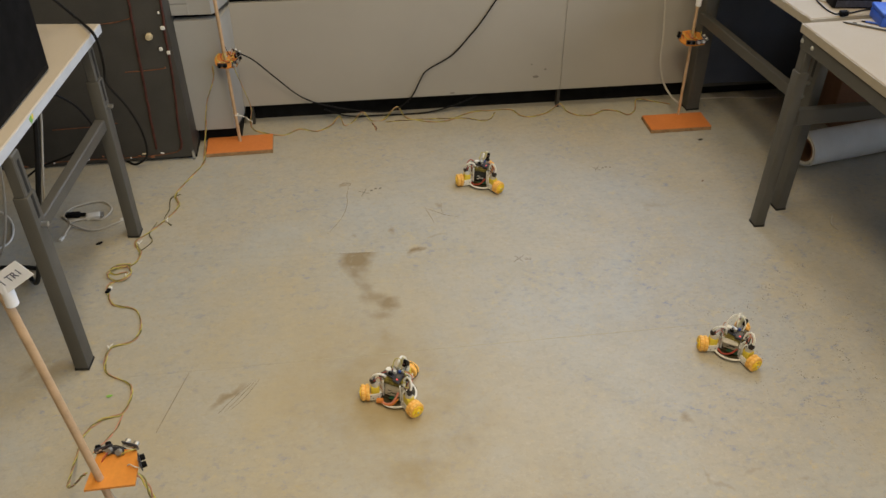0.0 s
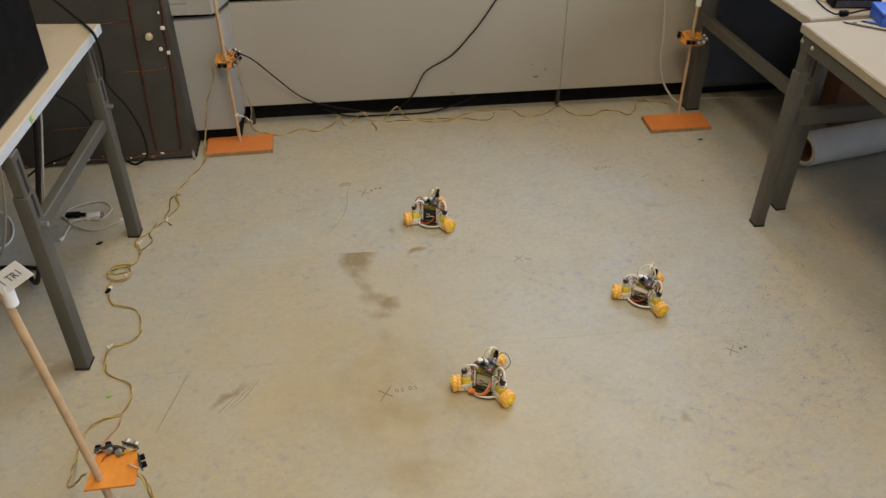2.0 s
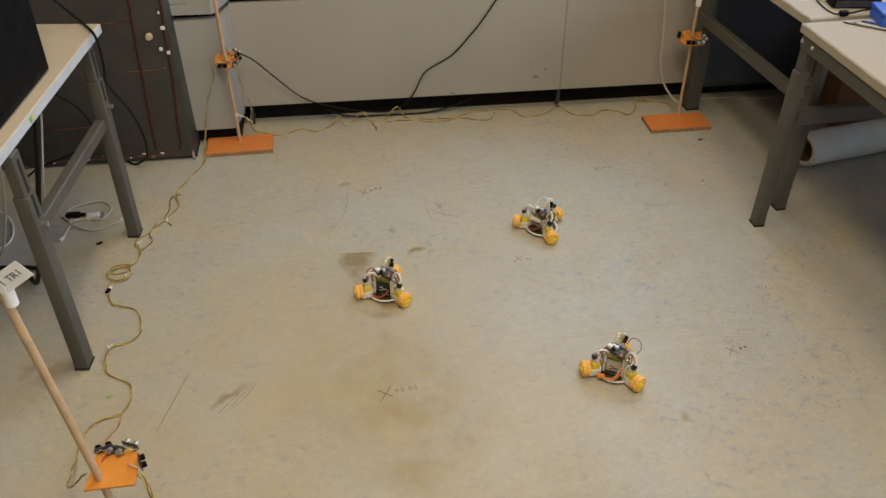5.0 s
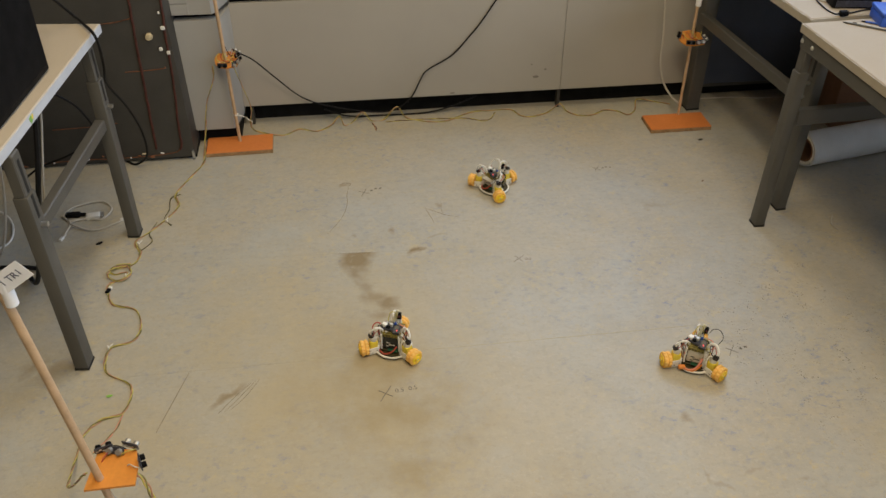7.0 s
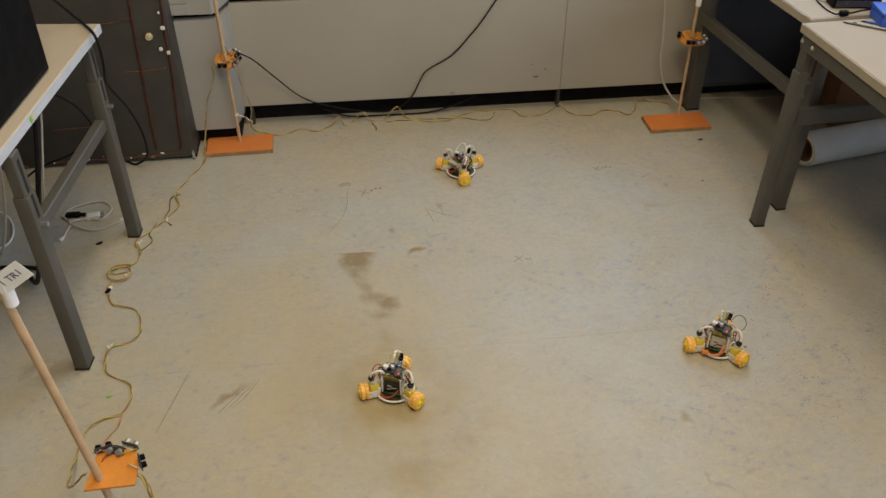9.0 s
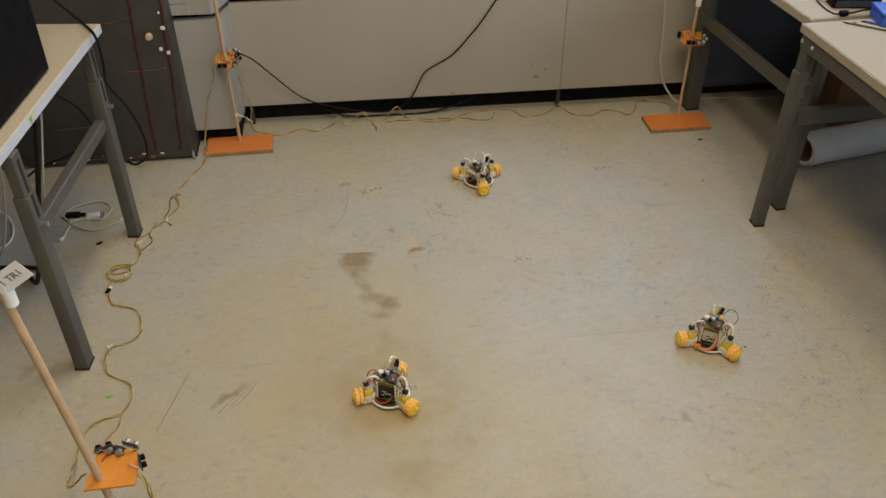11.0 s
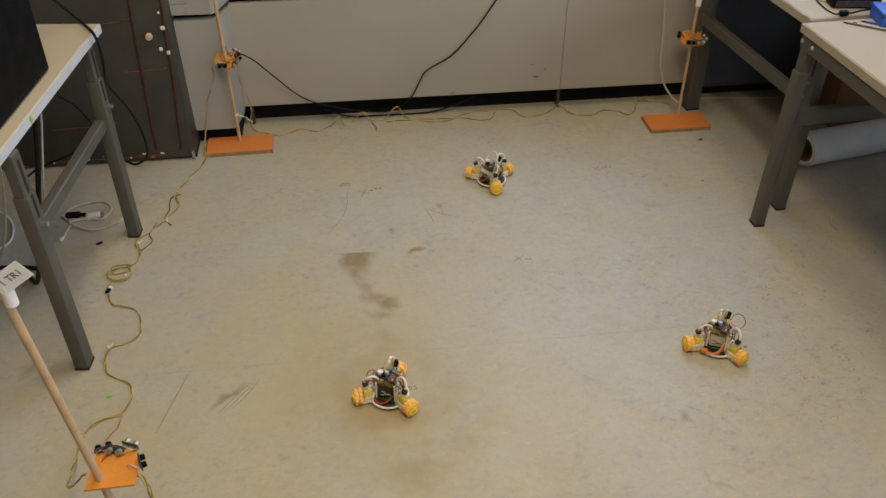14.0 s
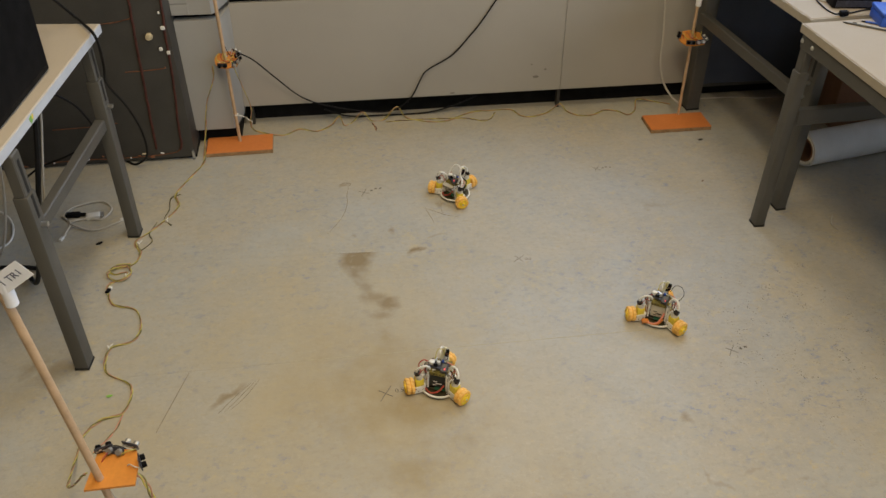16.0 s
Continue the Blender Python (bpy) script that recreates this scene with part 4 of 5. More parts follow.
def table_items():
    d = thing("power_adapter", pose(1.10, 0.215, 0.72, 0, 0, -12), "black device lying on the table", "device")
    part("body", box(B(), 0.15, 0.10, 0.035, None, 0.006, 2), M_CARBON, d)
    part("front", box(B(), 0.13, 0.002, 0.02, pose(0, -0.0505, 0.006)), M_PCB_K, d)
    g = thing("black_plug", pose(1.02, 0.122, 0.72, 0, 0, 0), "black plug on its lead", "plug")
    part("plug_body", box(B(), 0.026, 0.018, 0.016, None, 0.003, 2), M_CARBON, g)
    part("lead", tube(B(), [(0.01, 0.002, 0.008), (0.038, 0.012, 0.003), (0.094, 0.026, 0.003), (0.154, 0.02, 0.003)], 0.0024), M_CABLE_K, g)
    part("lead", tube(B(), [(-0.01, 0.002, 0.008), (-0.022, 0.013, 0.003), (-0.027, 0.057, 0.003), (-0.015, 0.128, 0.003), (0.01, 0.2, 0.003)], 0.0024), M_CABLE_K, g)
    w = thing("white_lead", pose(1.0, 0.27, 0.72), "white lead across the table", "cable")
    part("lead", tube(B(), [(-0.03, 0.08, 0.003), (0.0, 0.01, 0.003), (0.05, -0.05, 0.003), (0.12, -0.085, 0.003), (0.3, -0.09, 0.003)], 0.003), M_CABLE_W, w)
    b = thing("blue_case", pose(1.165, 0.045, 0.72, 0, 0, -14), "blue plastic case on the table", "case")
    part("body", box(B(), 0.16, 0.10, 0.03, None, 0.005, 2), M_BLUE, b)
    part("lid", box(B(), 0.162, 0.102, 0.012, pose(0, 0, 0.031), 0.004, 2), M_BLUE, b)
    part("latch", box(B(), 0.02, 0.004, 0.014, pose(-0.03, -0.052, 0.024), 0.001), M_CABLE_K, b)
    for k, (x, y, a, ln, mt, col) in enumerate(((0.995, 0.062, -42, 0.12, M_STEEL, "grey"), (1.022, 0.052, -44, 0.15, M_CABLE_G, "pale grey"), (1.055, 0.06, -40, 0.12, M_BLUE, "blue"))):
        p = thing("pen", pose(x, y, 0.7231, 0, 0, a), col + " pen lying on the table", "pen", "pens on the table")
        part("barrel", tube(B(), [(0, 0, 0), (ln, 0, 0)], 0.003, 1, 10, False), mt, p)
        part("tip", lathe(B(), [(0.003, 0), (0.001, 0.012)], 10, pose(0, 0, 0, 0, -90, 0)), M_CARBON, p)


table_items()


# ---------------------------------------------------------------- cables
M_CABLE_OL = mat("olive_cable", (0.24, 0.21, 0.06), 0.5, vary=0.2, scale=40)


def twisted(name, pts, label, r=0.0017, mats=(M_CABLE_Y, M_CABLE_GR, M_CABLE_OL), group="sensor cables"):
    """Thin wires laid loosely round each other along the points."""
    path = smooth_path(pts, 10)
    ob = thing(name, Matrix(), label, "cable", group)
    run, lines = 0.0, [[] for mt in mats]
    for i, q in enumerate(path):
        d = path[min(i + 1, len(path) - 1)] - path[max(i - 1, 0)]
        run += d.length / 2
        side = Vector((-d.y, d.x, 0)).normalized() if (d.x or d.y) else Vector((1, 0, 0))
        loose = 1.5 + 1.1 * math.sin(run * 11) * math.sin(run * 29)
        for k, ln in enumerate(lines):
            a = run * 70 + 2 * math.pi * k / len(mats)
            ln.append(q + side * (math.cos(a) * r * loose) + Vector((0, 0, r * (1.1 + math.sin(a)))))
    for ln, mt in zip(lines, mats):
        part("strand", tube(B(), ln, r, 1, 6, False), mt, ob)
    return ob


def flat(pts, z=0.001):
    return [(q[0], q[1], q[2] if len(q) > 2 else z) for q in pts]


run_left = [(-0.957, 0.96, 0.335), (-0.962, 0.955, 0.285), (-1.002, 0.95, 0.187), (-1.023, 0.93, 0.076), (-1.037, 0.891, 0.004)] + flat(
    [(-1.04, 0.82), (-1.085, 0.72), (-1.129, 0.616), (-1.115, 0.54), (-1.143, 0.471), (-1.2, 0.39), (-1.245, 0.335), (-1.222, 0.27), (-1.241, 0.208),
     (-1.31, 0.192), (-1.292, 0.165), (-1.256, 0.17), (-1.258, 0.14), (-1.3, 0.12), (-1.303, 0.087), (-1.28, 0.013), (-1.209, -0.027), (-1.185, -0.11),
     (-1.203, -0.169), (-1.264, -0.194), (-1.262, -0.288), (-1.189, -0.356), (-1.197, -0.45), (-1.252, -0.47), (-1.289, -0.515)]) + [
    (-1.295, -0.6, 0.01), (-1.27, -0.75, 0.09), (-1.2, -0.88, 0.24), (-1.15, -0.945, 0.34), (-1.14, -0.955, 0.352)]
twisted("sensor_cable", run_left, "yellow and olive twisted wires trailing over the floor", 0.0015)
run_far = [(-0.885, 0.965, 0.34), (-0.86, 0.97, 0.24), (-0.84, 0.985, 0.14), (-0.85, 0.99, 0.07), (-0.835, 1.03, 0.01)] + flat(
    [(-0.731, 0.99), (-0.66, 1.03), (-0.593, 1.0), (-0.53, 1.04), (-0.492, 1.06, 0.03), (-0.476, 1.03), (-0.44, 1.05), (-0.395, 1.07, 0.034), (-0.36, 1.05), (-0.31, 1.05),
     (-0.25, 1.07, 0.045), (-0.212, 1.05), (-0.13, 1.0), (-0.05, 0.993), (0.03, 1.035), (0.09, 1.055), (0.15, 1.05), (0.235, 1.045), (0.265, 0.985), (0.307, 0.966),
     (0.385, 0.99), (0.447, 1.02, 0.02), (0.47, 0.985), (0.51, 0.94), (0.57, 0.935), (0.63, 0.967), (0.68, 0.95), (0.715, 0.91), (0.76, 0.945), (0.787, 1.0, 0.022), (0.87, 1.005), (0.93, 0.97)])
twisted("sensor_cable", run_far, "yellow and olive twisted wires along the panelling", 0.0014)
twisted("sensor_cable", flat([(-0.36, 1.03), (-0.35, 0.99), (-0.352, 0.965)]) , "short end of twisted wire on the floor", 0.0014, (M_CABLE_GR, M_CONDUIT))
twisted("sensor_cable", flat([(-0.30, 1.03), (-0.15, 1.025), (0.03, 1.0), (0.09, 0.97), (0.13, 0.975), (0.165, 1.03)]), "reddish twisted wires on the floor", 0.0013, (M_CABLE_Y, M_CONDUIT))
twisted("sensor_cable", [(-1.055, -0.955, 0.345), (-1.035, -0.96, 0.31), (-1.02, -0.985, 0.22), (-1.02, -1.0, 0.08), (-1.03, -1.06, 0.002)], "yellow wires hanging from a sensor plate", 0.0018)
twisted("sensor_cable", flat([(-1.247, 0.215), (-1.293, 0.203, 0.006), (-1.311, 0.154, 0.005), (-1.269, 0.12, 0.006), (-1.241, 0.153, 0.006), (-1.256, 0.198, 0.006), (-1.297, 0.188, 0.007), (-1.318, 0.17, 0.005)]),
        "coil of yellow and olive wires on the floor", 0.0015)
twisted("sensor_cable", flat([(-1.112, 0.613), (-1.145, 0.592), (-1.146, 0.518), (-1.158, 0.463), (-1.133, 0.416)]), "dark end of wire beside the yellow wires", 0.001, (M_CABLE_OL, M_CABLE_K))
twisted("sensor_cable", flat([(-1.183, 0.443), (-1.202, 0.377), (-1.19, 0.33), (-1.226, 0.277)]), "dark end of wire beside the yellow wires", 0.0009, (M_CABLE_OL, M_CABLE_K))
twisted("sensor_cable", flat([(-1.2, -0.46), (-1.212, -0.51), (-1.25, -0.57), (-1.275, -0.60)]), "thin loose wires beside the yellow wires", 0.001, (M_PINK, M_CABLE_OL))
conn = thing("wire_connector", pose(-1.302, 0.08, 0.001, 0, 0, 70), "black and white inline wire connector", "connector")
part("shell", box(B(), 0.02, 0.012, 0.009, None, 0.002), M_CARBON, conn)
part("plug", box(B(), 0.01, 0.01, 0.008, pose(0.015, 0, 0), 0.001), M_WHITE, conn)
for x, y, a in ((-1.232, 0.318, 30), (-1.256, 0.15, 10), (-1.268, -0.19, 20), (-1.15, 0.44, 50)):
    t = thing("cable_tie", pose(x, y, 0.002, 0, 0, a), "small white cable tie", "cable tie", "cable ties")
    part("band", box(B(), 0.004, 0.012, 0.009, None, 0.001), M_WHITE, t)
    part("tail", box(B(), 0.018, 0.002, 0.002, pose(0.008, 0.004, 0.004, 0, -15, 20)), M_WHITE, t)


def cable(name, pts, r, mt, label, group="cables"):
    ob = thing(name, Matrix(), label, "cable", group)
    part("lead", tube(B(), pts, r, 9, 8), mt, ob)
    return ob


cable("black_cable", [(-1.342, 0.38, 0.88), (-1.308, 0.4, 0.822), (-1.289, 0.483, 0.745), (-1.25, 0.435, 0.728), (-1.215, 0.36, 0.728), (-1.214, 0.385, 0.675), (-1.227, 0.44, 0.592), (-1.249, 0.52, 0.496), (-1.23, 0.64, 0.353), (-1.218, 0.72, 0.221), (-1.223, 0.77, 0.119), (-1.241, 0.8, 0.06), (-1.295, 0.855, 0.006), (-1.336, 0.893, 0.006)], 0.0043, M_CABLE_K,
      "thick black cable hanging over the table corner to the floor")
cable("black_cable", [(-1.5, 0.57, 0.5), (-1.435, 0.6, 0.437), (-1.394, 0.62, 0.388), (-1.373, 0.64, 0.334), (-1.365, 0.66, 0.279), (-1.40, 0.70, 0.2), (-1.5, 0.76, 0.12), (-1.62, 0.8, 0.06), (-1.7, 0.8, 0.005)], 0.004, M_CABLE_K,
      "black cable sagging under the table")
cable("black_cable", [(-1.32, 0.0, 0.69), (-1.328, 0.0, 0.662), (-1.351, 0.0, 0.555), (-1.376, 0.0, 0.451), (-1.42, 0.03, 0.3), (-1.5, 0.1, 0.06), (-1.56, 0.2, 0.006)], 0.0075, M_CABLE_K,
      "thick black cable hanging under the table")
cable("grey_cable", [(-1.312, 0.01, 0.69), (-1.32, 0.01, 0.64), (-1.34, 0.01, 0.555), (-1.365, 0.01, 0.451), (-1.41, 0.05, 0.28), (-1.5, 0.13, 0.05), (-1.6, 0.22, 0.004)], 0.003, M_CABLE_G,
      "thin grey cable hanging under the table")
cable("black_cable", [(-0.851, 1.0, 0.362), (-0.804, 1.02, 0.32), (-0.727, 1.04, 0.228), (-0.646, 1.06, 0.137), (-0.559, 1.07, 0.086), (-0.444, 1.072, 0.05),
                      (-0.33, 1.07, 0.03), (-0.255, 1.068, 0.037), (-0.19, 1.05, 0.096), (-0.149, 1.047, 0.177), (-0.121, 1.046, 0.214), (-0.021, 1.042, 0.272),
                      (0.047, 1.038, 0.347), (0.092, 1.035, 0.403), (0.153, 1.033, 0.495), (0.19, 1.03, 0.56)], 0.003, M_CABLE_K, "black cable looped along the panelling")
cable("black_cable", [(-0.55, 1.095, 0.05), (-0.45, 1.09, 0.012), (-0.3, 1.085, 0.005), (-0.12, 1.075, 0.006), (0.0, 1.075, 0.03), (0.1, 1.09, 0.06)], 0.0034, M_CABLE_K, "black cable lying under the panelling")
cable("grey_cable", [(0.812, 0.955, 0.6), (0.821, 0.95, 0.491), (0.837, 0.95, 0.337), (0.844, 0.95, 0.214), (0.872, 0.95, 0.122), (0.908, 0.93, 0.062), (0.945, 0.9, 0.03)], 0.0043, M_CABLE_G,
      "grey cable hanging down behind a sensor stand")
cable("grey_cable", flat([(1.06, 0.995), (1.2, 0.985), (1.33, 0.955), (1.5, 0.945), (1.7, 0.95)], 0.0035), 0.003, M_CABLE_G, "grey cable lying along the plinth")
cable("grey_cable", flat([(-1.489, 0.407), (-1.478, 0.491), (-1.51, 0.539), (-1.474, 0.594), (-1.389, 0.612), (-1.348, 0.555), (-1.374, 0.496), (-1.43, 0.505)], 0.0045) +
      [(-1.476, 0.48, 0.010), (-1.394, 0.43, 0.0045), (-1.323, 0.459, 0.0045), (-1.306, 0.477, 0.0045)], 0.0035, M_CABLE_G, "coiled grey network cable on the floor")
for x, y, a in ((-1.492, 0.397, 70), (-1.30, 0.482, 30)):
    p = thing("network_plug", pose(x, y, 0, 0, 0, a), "clear network plug on the floor", "plug", "network plugs")
    part("shell", box(B(), 0.022, 0.012, 0.009, None, 0.002), M_CABLE_W, p)
    part("boot", box(B(), 0.016, 0.009, 0.008, pose(0.018, 0, 0), 0.002), M_CABLE_G, p)
p = thing("serial_plug", pose(-1.405, 0.517, 0, 0, 0, 4), "pale serial plug on the floor", "plug")
part("hood", box(B(), 0.046, 0.032, 0.014, None, 0.003, 2), M_CABLE_W, p)
part("shield", box(B(), 0.012, 0.03, 0.011, pose(0.028, 0, 0.001), 0.002), M_SILVER, p)
p = thing("black_plug", pose(-1.475, 0.535, 0, 0, 0, -4), "black moulded plug on the floor", "plug")
part("hood", box(B(), 0.05, 0.022, 0.016, None, 0.004, 2), M_CARBON, p)
part("boot", box(B(), 0.02, 0.012, 0.011, pose(0.034, 0, 0.002), 0.003), M_CARBON, p)
cable("white_cable", [(-1.78, 0.6, 0.05), (-1.725, 0.583, 0.02), (-1.679, 0.529, 0.01), (-1.658, 0.438, 0.005), (-1.685, 0.378, 0.005), (-1.8, 0.33, 0.005)], 0.004, M_CABLE_W, "white cable curling on the floor")
cable("grey_cable", [(-1.50, 0.2, 0.68), (-1.52, 0.21, 0.5), (-1.57, 0.24, 0.25), (-1.66, 0.3, 0.03), (-1.75, 0.33, 0.006)], 0.004, M_CABLE_G, "grey cable hanging under the table")
cable("black_cable", flat([(-1.95, 0.25), (-1.85, 0.24), (-1.7, 0.262), (-1.6, 0.255), (-1.52, 0.23)], 0.007), 0.0068, M_CABLE_K, "thick black cable on the floor")
cable("black_cable", [(1.08, 0.955, 0.50), (1.06, 0.94, 0.485), (1.0, 0.92, 0.5), (0.96, 0.88, 0.53), (0.92, 0.84, 0.52)], 0.004, M_CABLE_K, "black cable end at a sensor stand")
tie = thing("cable_tie", pose(-0.8975, 0.943, 0.135, 0, 0, 0), "white cable tie round the dowel", "cable tie", "cable ties")
part("band", cyl(B(), 0.0092, 0.004, None, 12), M_WHITE, tie)
part("tail", tube(B(), [(0.008, -0.008, 0.002), (0.03, -0.012, -0.004), (0.06, -0.014, -0.03)], 0.0016), M_WHITE, tie)


# ---------------------------------------------------------------- pencil marks and litter on the floor
M_PENCIL = mat("pencil", (0.21, 0.185, 0.145), 0.8, vary=0.3, scale=300)
M_SCRATCH = mat("scratch", (0.315, 0.265, 0.18), 0.8, vary=0.3, scale=200)


def floor_text(words, size, m, parent):
    cu = bpy.data.curves.new("numerals", "FONT")
    cu.body, cu.size, cu.extrude = words, size, 0.0001
    ob = new("numerals", cu)
    me = bpy.data.meshes.new_from_object(ob)
    bpy.data.objects.remove(ob)
    me.materials.append(M_PENCIL)
    w = new("numerals", me)
    w.parent, w.matrix_basis = parent, m


def cross(x, y, size, turn, words, bars, w=0.0018):
    ob = thing("floor_mark", pose(x, y, 0, 0, 0, turn), "hand-drawn pencil cross with coordinates on the floor", "mark", "floor marks")
    for a, k in ((52, 1.0), (-42, 0.75)):
        part("stroke", box(B(), size * k, w, 0.0004, pose(0, 0, 0.0003, 0, 0, a)), M_PENCIL, ob)
    if words:
        floor_text(words, size * 0.34, pose(size * 0.42, -0.004, 0.0005, 0, 0, 0), ob)
    for k in range(bars):
        part("scribble", box(B(), size * 0.17, size * 0.13, 0.0004, pose(size * (0.55 + 0.32 * k), 0.002 + 0.004 * (k % 2), 0.0003, 0, 0, 12 * (-1) ** k)), M_PENCIL, ob)


cross(-0.503, -0.508, 0.062, 4, "0.5  0.5", 0)
cross(0.503, -0.518, 0.052, 0, "", 2)
cross(0.007, 0.017, 0.05, -16, "0.0", 0)
cross(0.444, 0.515, 0.045, 0, "", 3)
cross(-0.452, 0.508, 0.055, 14, "", 3)


def stroke(pts, w, mt, label, name="floor_scratch"):
    path = smooth_path([(x, y, 0.0004) for x, y in pts], 5)
    bm = B()
    prev = None
    for i, q in enumerate(path):
        d = (path[min(i + 1, len(path) - 1)] - path[max(i - 1, 0)]).normalized()
        s = Vector((-d.y, d.x, 0)) * w * (0.35 + 0.65 * math.sin(math.pi * (i + 0.6) / (len(path) + 0.2)))
        cur = [bm.verts.new(q + s), bm.verts.new(q - s), bm.verts.new(q - s - Vector((0, 0, 0.0003))), bm.verts.new(q + s - Vector((0, 0, 0.0003)))]
        if prev:
            for k in range(4):
                bm.faces.new((prev[k], prev[(k + 1) % 4], cur[(k + 1) % 4], cur[k]))
        prev = cur
    solo(name, bm, mt, label, "scratch", "floor scratches")


stroke([(-1.109, -0.541), (-1.07, -0.43), (-1.035, -0.329)], 0.0012, M_SCRATCH, "thin dark scratch in the vinyl floor")
stroke([(-0.505, 0.555), (-0.515, 0.5), (-0.52, 0.44), (-0.546, 0.36), (-0.603, 0.268)], 0.0009, M_SCRATCH, "thin brown scratch in the vinyl floor")
stroke([(-0.248, 0.369), (-0.24, 0.325), (-0.231, 0.269)], 0.0009, M_SCRATCH, "thin pencil line on the vinyl floor")
stroke([(-0.25, 0.369), (-0.215, 0.338), (-0.179, 0.309), (-0.14, 0.29)], 0.0009, M_SCRATCH, "thin pencil line on the vinyl floor")
stroke([(-0.184, 0.395), (-0.192, 0.35), (-0.19, 0.315)], 0.0007, M_SCRATCH, "thin pencil line on the vinyl floor")
stroke([(-0.535, 0.575), (-0.52, 0.585), (-0.495, 0.578), (-0.507, 0.555)], 0.0016, M_SCRATCH, "brown scuff in the vinyl floor")
for k in range(3):
    stroke([(-0.95 + 0.016 * k, -0.50 + 0.004 * k), (-0.915 + 0.016 * k, -0.455), (-0.865 + 0.012 * k, -0.40 + 0.004 * k)], 0.0008, M_SCRATCH, "brown scuff in the vinyl floor")
stroke([(-0.575, 0.1505), (-0.52, 0.145), (-0.464, 0.139)], 0.0009, M_SCRATCH, "brown line along the seam of the vinyl")


def scrap(x, y, s, mt, label, turn=0):
    """A crumpled scrap, a few millimetres high."""
    rnd = random.Random(int(1000 * x) + 7)
    bm = B()
    bmesh.ops.create_icosphere(bm, subdivisions=2, radius=1)
    for v in bm.verts:
        v.co *= 0.65 + 0.6 * rnd.random()
        v.co = Vector((v.co.x * s, v.co.y * s * 0.5, max(v.co.z, -0.6) * s * 0.25))
    lo = min(v.co.z for v in bm.verts)
    for v in bm.verts:
        v.co.z -= lo
    solo("litter", bm, mt, label, "litter", "litter on the floor", m=pose(x, y, 0, 0, 0, turn))


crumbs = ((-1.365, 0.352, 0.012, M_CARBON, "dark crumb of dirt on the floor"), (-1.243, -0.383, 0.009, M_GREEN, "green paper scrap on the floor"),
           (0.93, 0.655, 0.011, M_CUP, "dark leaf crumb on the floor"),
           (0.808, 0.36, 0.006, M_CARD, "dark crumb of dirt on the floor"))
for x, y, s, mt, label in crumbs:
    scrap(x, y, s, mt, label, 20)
cable("wire_scrap", flat([(1.161, 0.058), (1.142, 0.036), (1.132, 0.015), (1.131, -0.004), (1.134, -0.021)], 0.002), 0.002, M_CABLE_G, "bent scrap of wire on the floor", "litter on the floor")


# ---------------------------------------------------------------- movement: seconds, x, y, heading
ROWS_A = [(0.0, -0.474, -0.522, -184.2), (0.5, -0.412, -0.524, -184.1), (1.0, -0.350, -0.526, -183.9), (1.5, -0.288, -0.530, -183.8), (2.0, -0.226, -0.531, -183.6),
          (2.5, -0.168, -0.532, -183.6), (3.0, -0.106, -0.537, -183.7), (3.5, -0.045, -0.538, -183.8), (4.0, 0.016, -0.538, -183.8), (6.5, 0.315, -0.545, -182.4),
          (7.0, 0.373, -0.546, -182.6), (7.5, 0.434, -0.547, -182.5), (8.0, 0.463, -0.540, -183.0), (8.5, 0.472, -0.524, -183.3), (9.0, 0.463, -0.503, -184.1),
          (11.5, 0.451, -0.476, -184.4), (12.0, 0.451, -0.476, -184.4), (12.5, 0.451, -0.476, -184.6), (13.0, 0.453, -0.477, -184.3), (13.5, 0.454, -0.482, -184.3),
          (14.0, 0.463, -0.497, -184.2), (14.5, 0.464, -0.497, -184.8), (15.0, 0.445, -0.474, -185.1), (15.5, 0.396, -0.411, -185.7), (16.0, 0.345, -0.346, -186.1)]
ROWS_B = [(0.0, 0.501, -0.518, -193.5), (0.5, 0.460, -0.456, -193.6), (1.0, 0.417, -0.389, -194.2), (1.5, 0.379, -0.319, -194.9), (2.0, 0.337, -0.253, -196.0),
          (2.5, 0.292, -0.182, -197.0), (3.0, 0.254, -0.109, -198.1), (3.5, 0.217, -0.043, -199.0), (4.0, 0.184, 0.024, -199.4), (6.5, 0.048, 0.376, -210.4),
          (7.0, 0.024, 0.444, -211.0), (7.5, 0.005, 0.518, -211.7), (8.0, -0.029, 0.569, -212.3), (8.5, -0.066, 0.589, -212.1), (9.0, -0.074, 0.578, -212.1),
          (11.5, -0.008, 0.494, -210.7), (12.0, 0.001, 0.493, -210.8), (12.5, 0.009, 0.495, -211.0), (13.0, 0.016, 0.497, -211.0), (13.5, 0.022, 0.497, -211.2),
          (14.0, 0.026, 0.498, -211.1), (14.5, 0.026, 0.500, -209.9), (15.0, 0.009, 0.493, -207.9), (15.5, -0.057, 0.462, -205.8), (16.0, -0.126, 0.429, -205.1)]
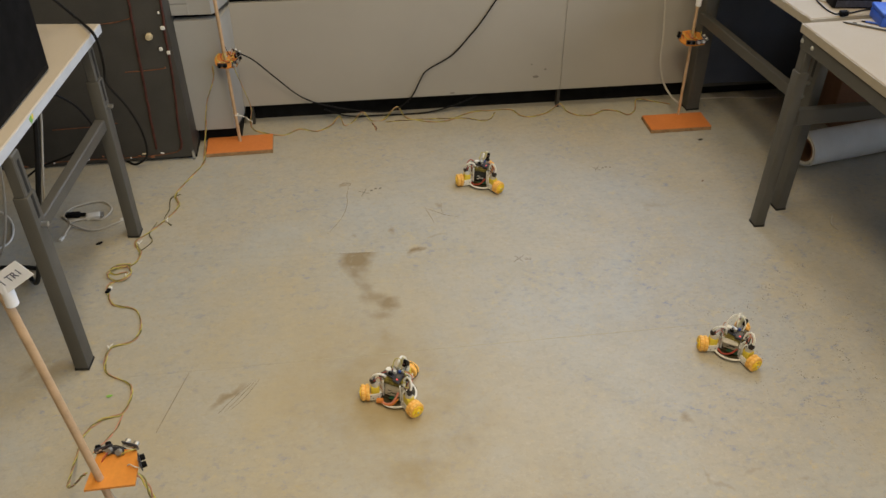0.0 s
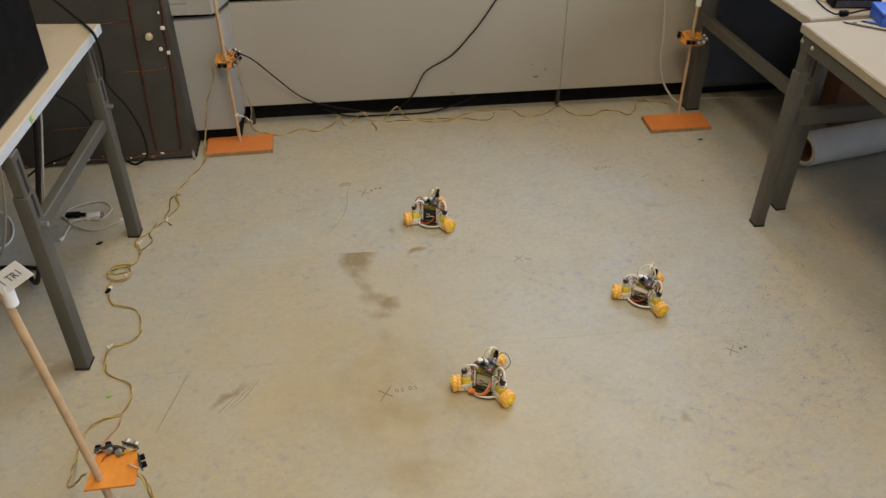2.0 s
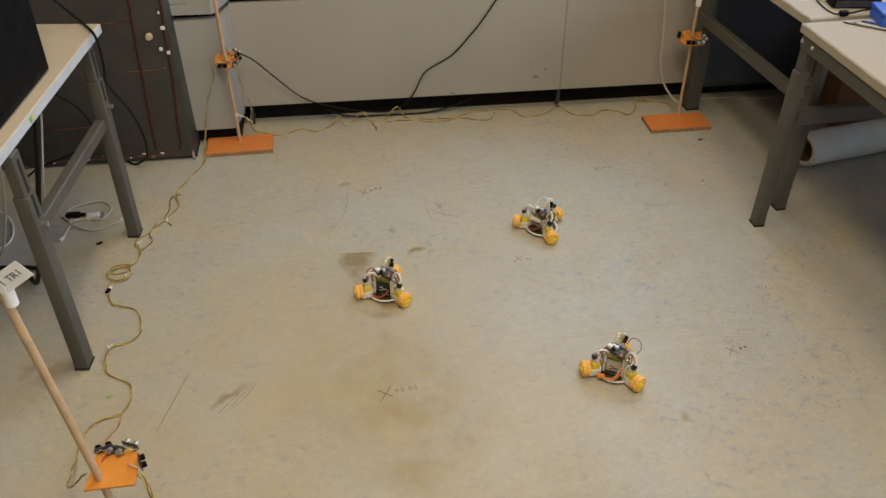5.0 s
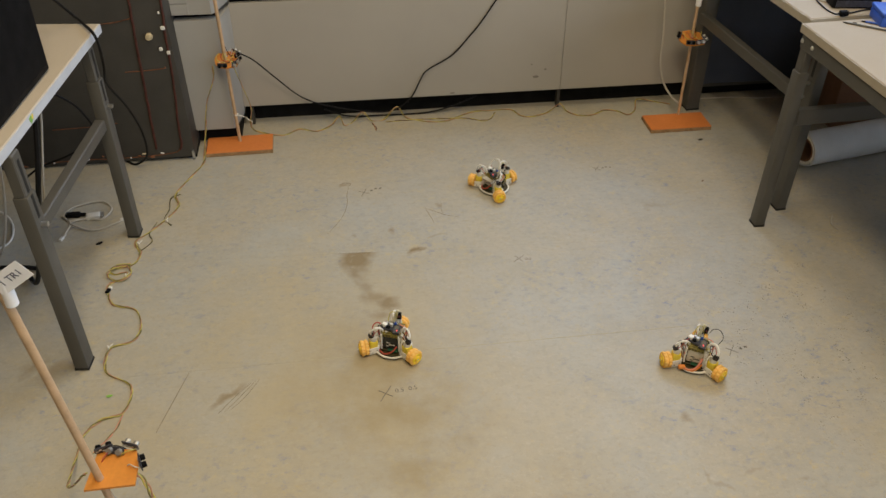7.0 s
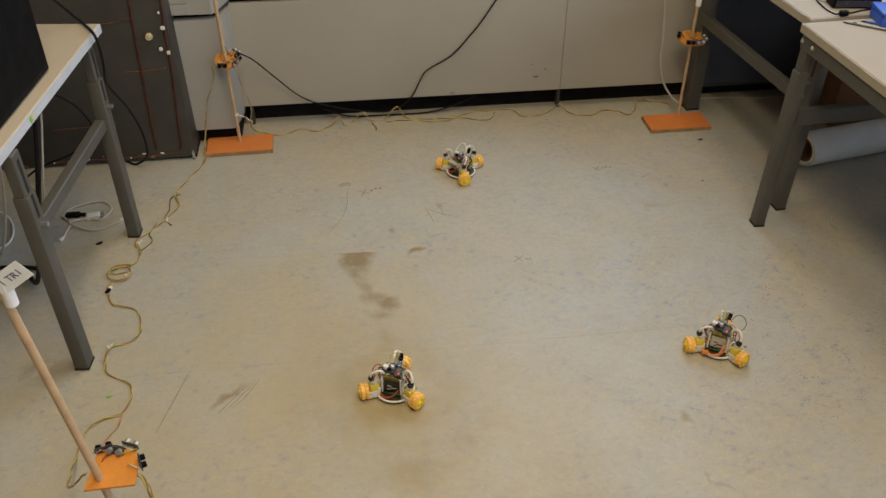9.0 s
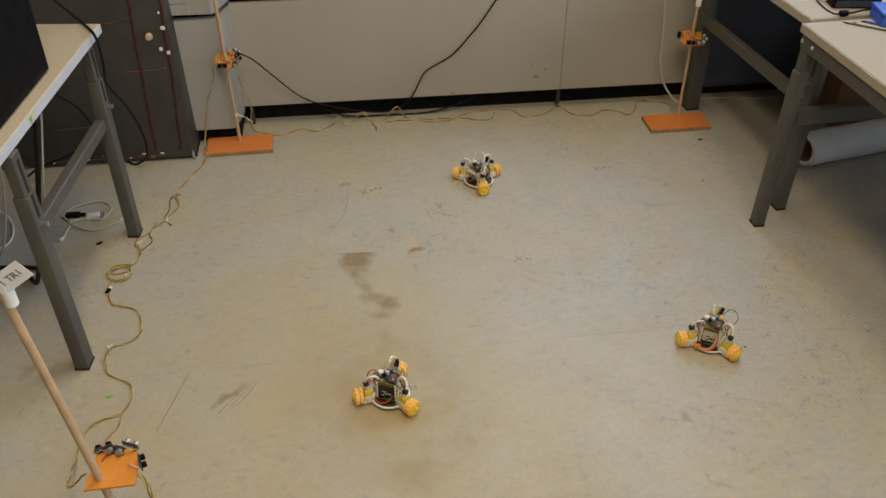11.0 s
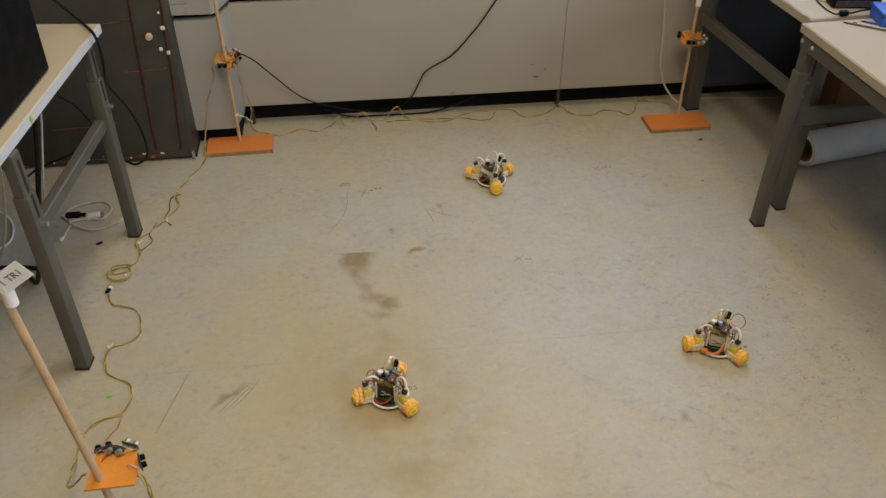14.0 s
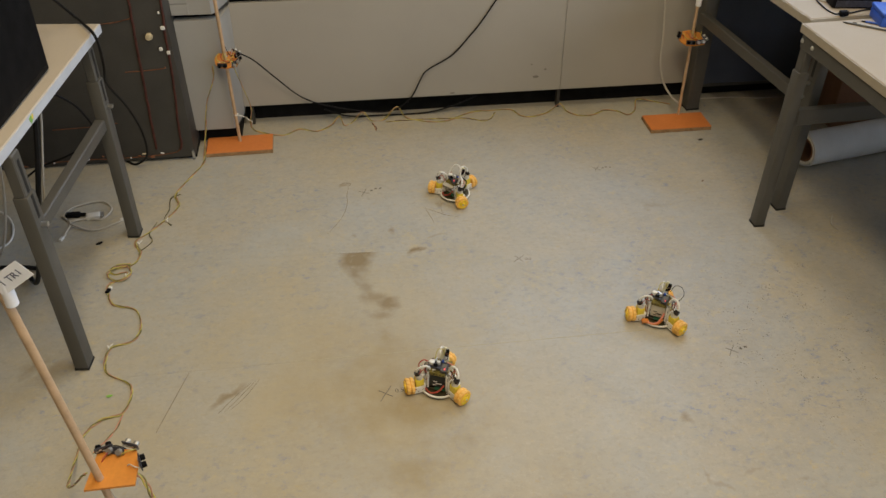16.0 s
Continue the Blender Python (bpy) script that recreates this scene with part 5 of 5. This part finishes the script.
ROWS_C = [(0.0, -0.011, 0.494, -179.5), (0.5, -0.069, 0.442, -179.2), (1.0, -0.127, 0.392, -178.4), (1.5, -0.185, 0.340, -178.0), (2.0, -0.237, 0.283, -176.7),
          (2.5, -0.296, 0.226, -175.5), (3.0, -0.352, 0.166, -174.7), (3.5, -0.400, 0.105, -174.7), (4.0, -0.427, 0.042, -175.0), (6.5, -0.454, -0.269, -174.4),
          (7.0, -0.458, -0.334, -174.3), (7.5, -0.462, -0.397, -174.2), (8.0, -0.467, -0.451, -173.9), (8.5, -0.472, -0.483, -174.0), (9.0, -0.477, -0.502, -173.9),
          (11.5, -0.494, -0.521, -175.8), (12.0, -0.494, -0.521, -175.7), (12.5, -0.495, -0.521, -175.7), (13.0, -0.495, -0.521, -175.7), (13.5, -0.495, -0.521, -175.7),
          (14.0, -0.495, -0.521, -175.7), (14.5, -0.495, -0.521, -175.7), (15.0, -0.473, -0.518, -175.6), (15.5, -0.413, -0.513, -175.7), (16.0, -0.353, -0.508, -175.7)]


def at(rows, t):
    """The place and heading between two rows, by a smooth line through them."""
    k = max(1, min(len(rows) - 1, next((i for i, r in enumerate(rows) if r[0] >= t), len(rows) - 1)))
    a, b = rows[k - 1], rows[k]
    u = (t - a[0]) / (b[0] - a[0])
    return [a[i] + (b[i] - a[i]) * u for i in (1, 2, 3)]


def drive(ob, wheels, rows):
    walk(ob, [(t, pose(x, y, 0, 0, 0, a)) for t, x, y, a in rows])
    for k, w in enumerate(wheels):
        spin, keys, last = 0.0, [], None
        for i in range(81):
            t = 0.2 * i
            x, y, a = at(rows, t)
            if last:
                out = radians(a + 120 * k)
                along = -(x - last[0]) * math.sin(out) + (y - last[1]) * math.cos(out) + radians(a - last[2]) * 0.0887 * SIZE
                spin -= math.degrees(along / (0.024 * SIZE))
            last = (x, y, a)
            keys.append((t, pose(0, 0, 0, 0, 0, 120 * k) @ pose(0.0887 * SIZE, 0, 0.0242 * SIZE) @ pose(0, 0, 0, spin)))
        walk(w, keys)


def motions():
    drive(robot_a, wheels_a, ROWS_A)
    drive(robot_b, wheels_b, ROWS_B)
    drive(robot_c, wheels_c, ROWS_C)


motions()
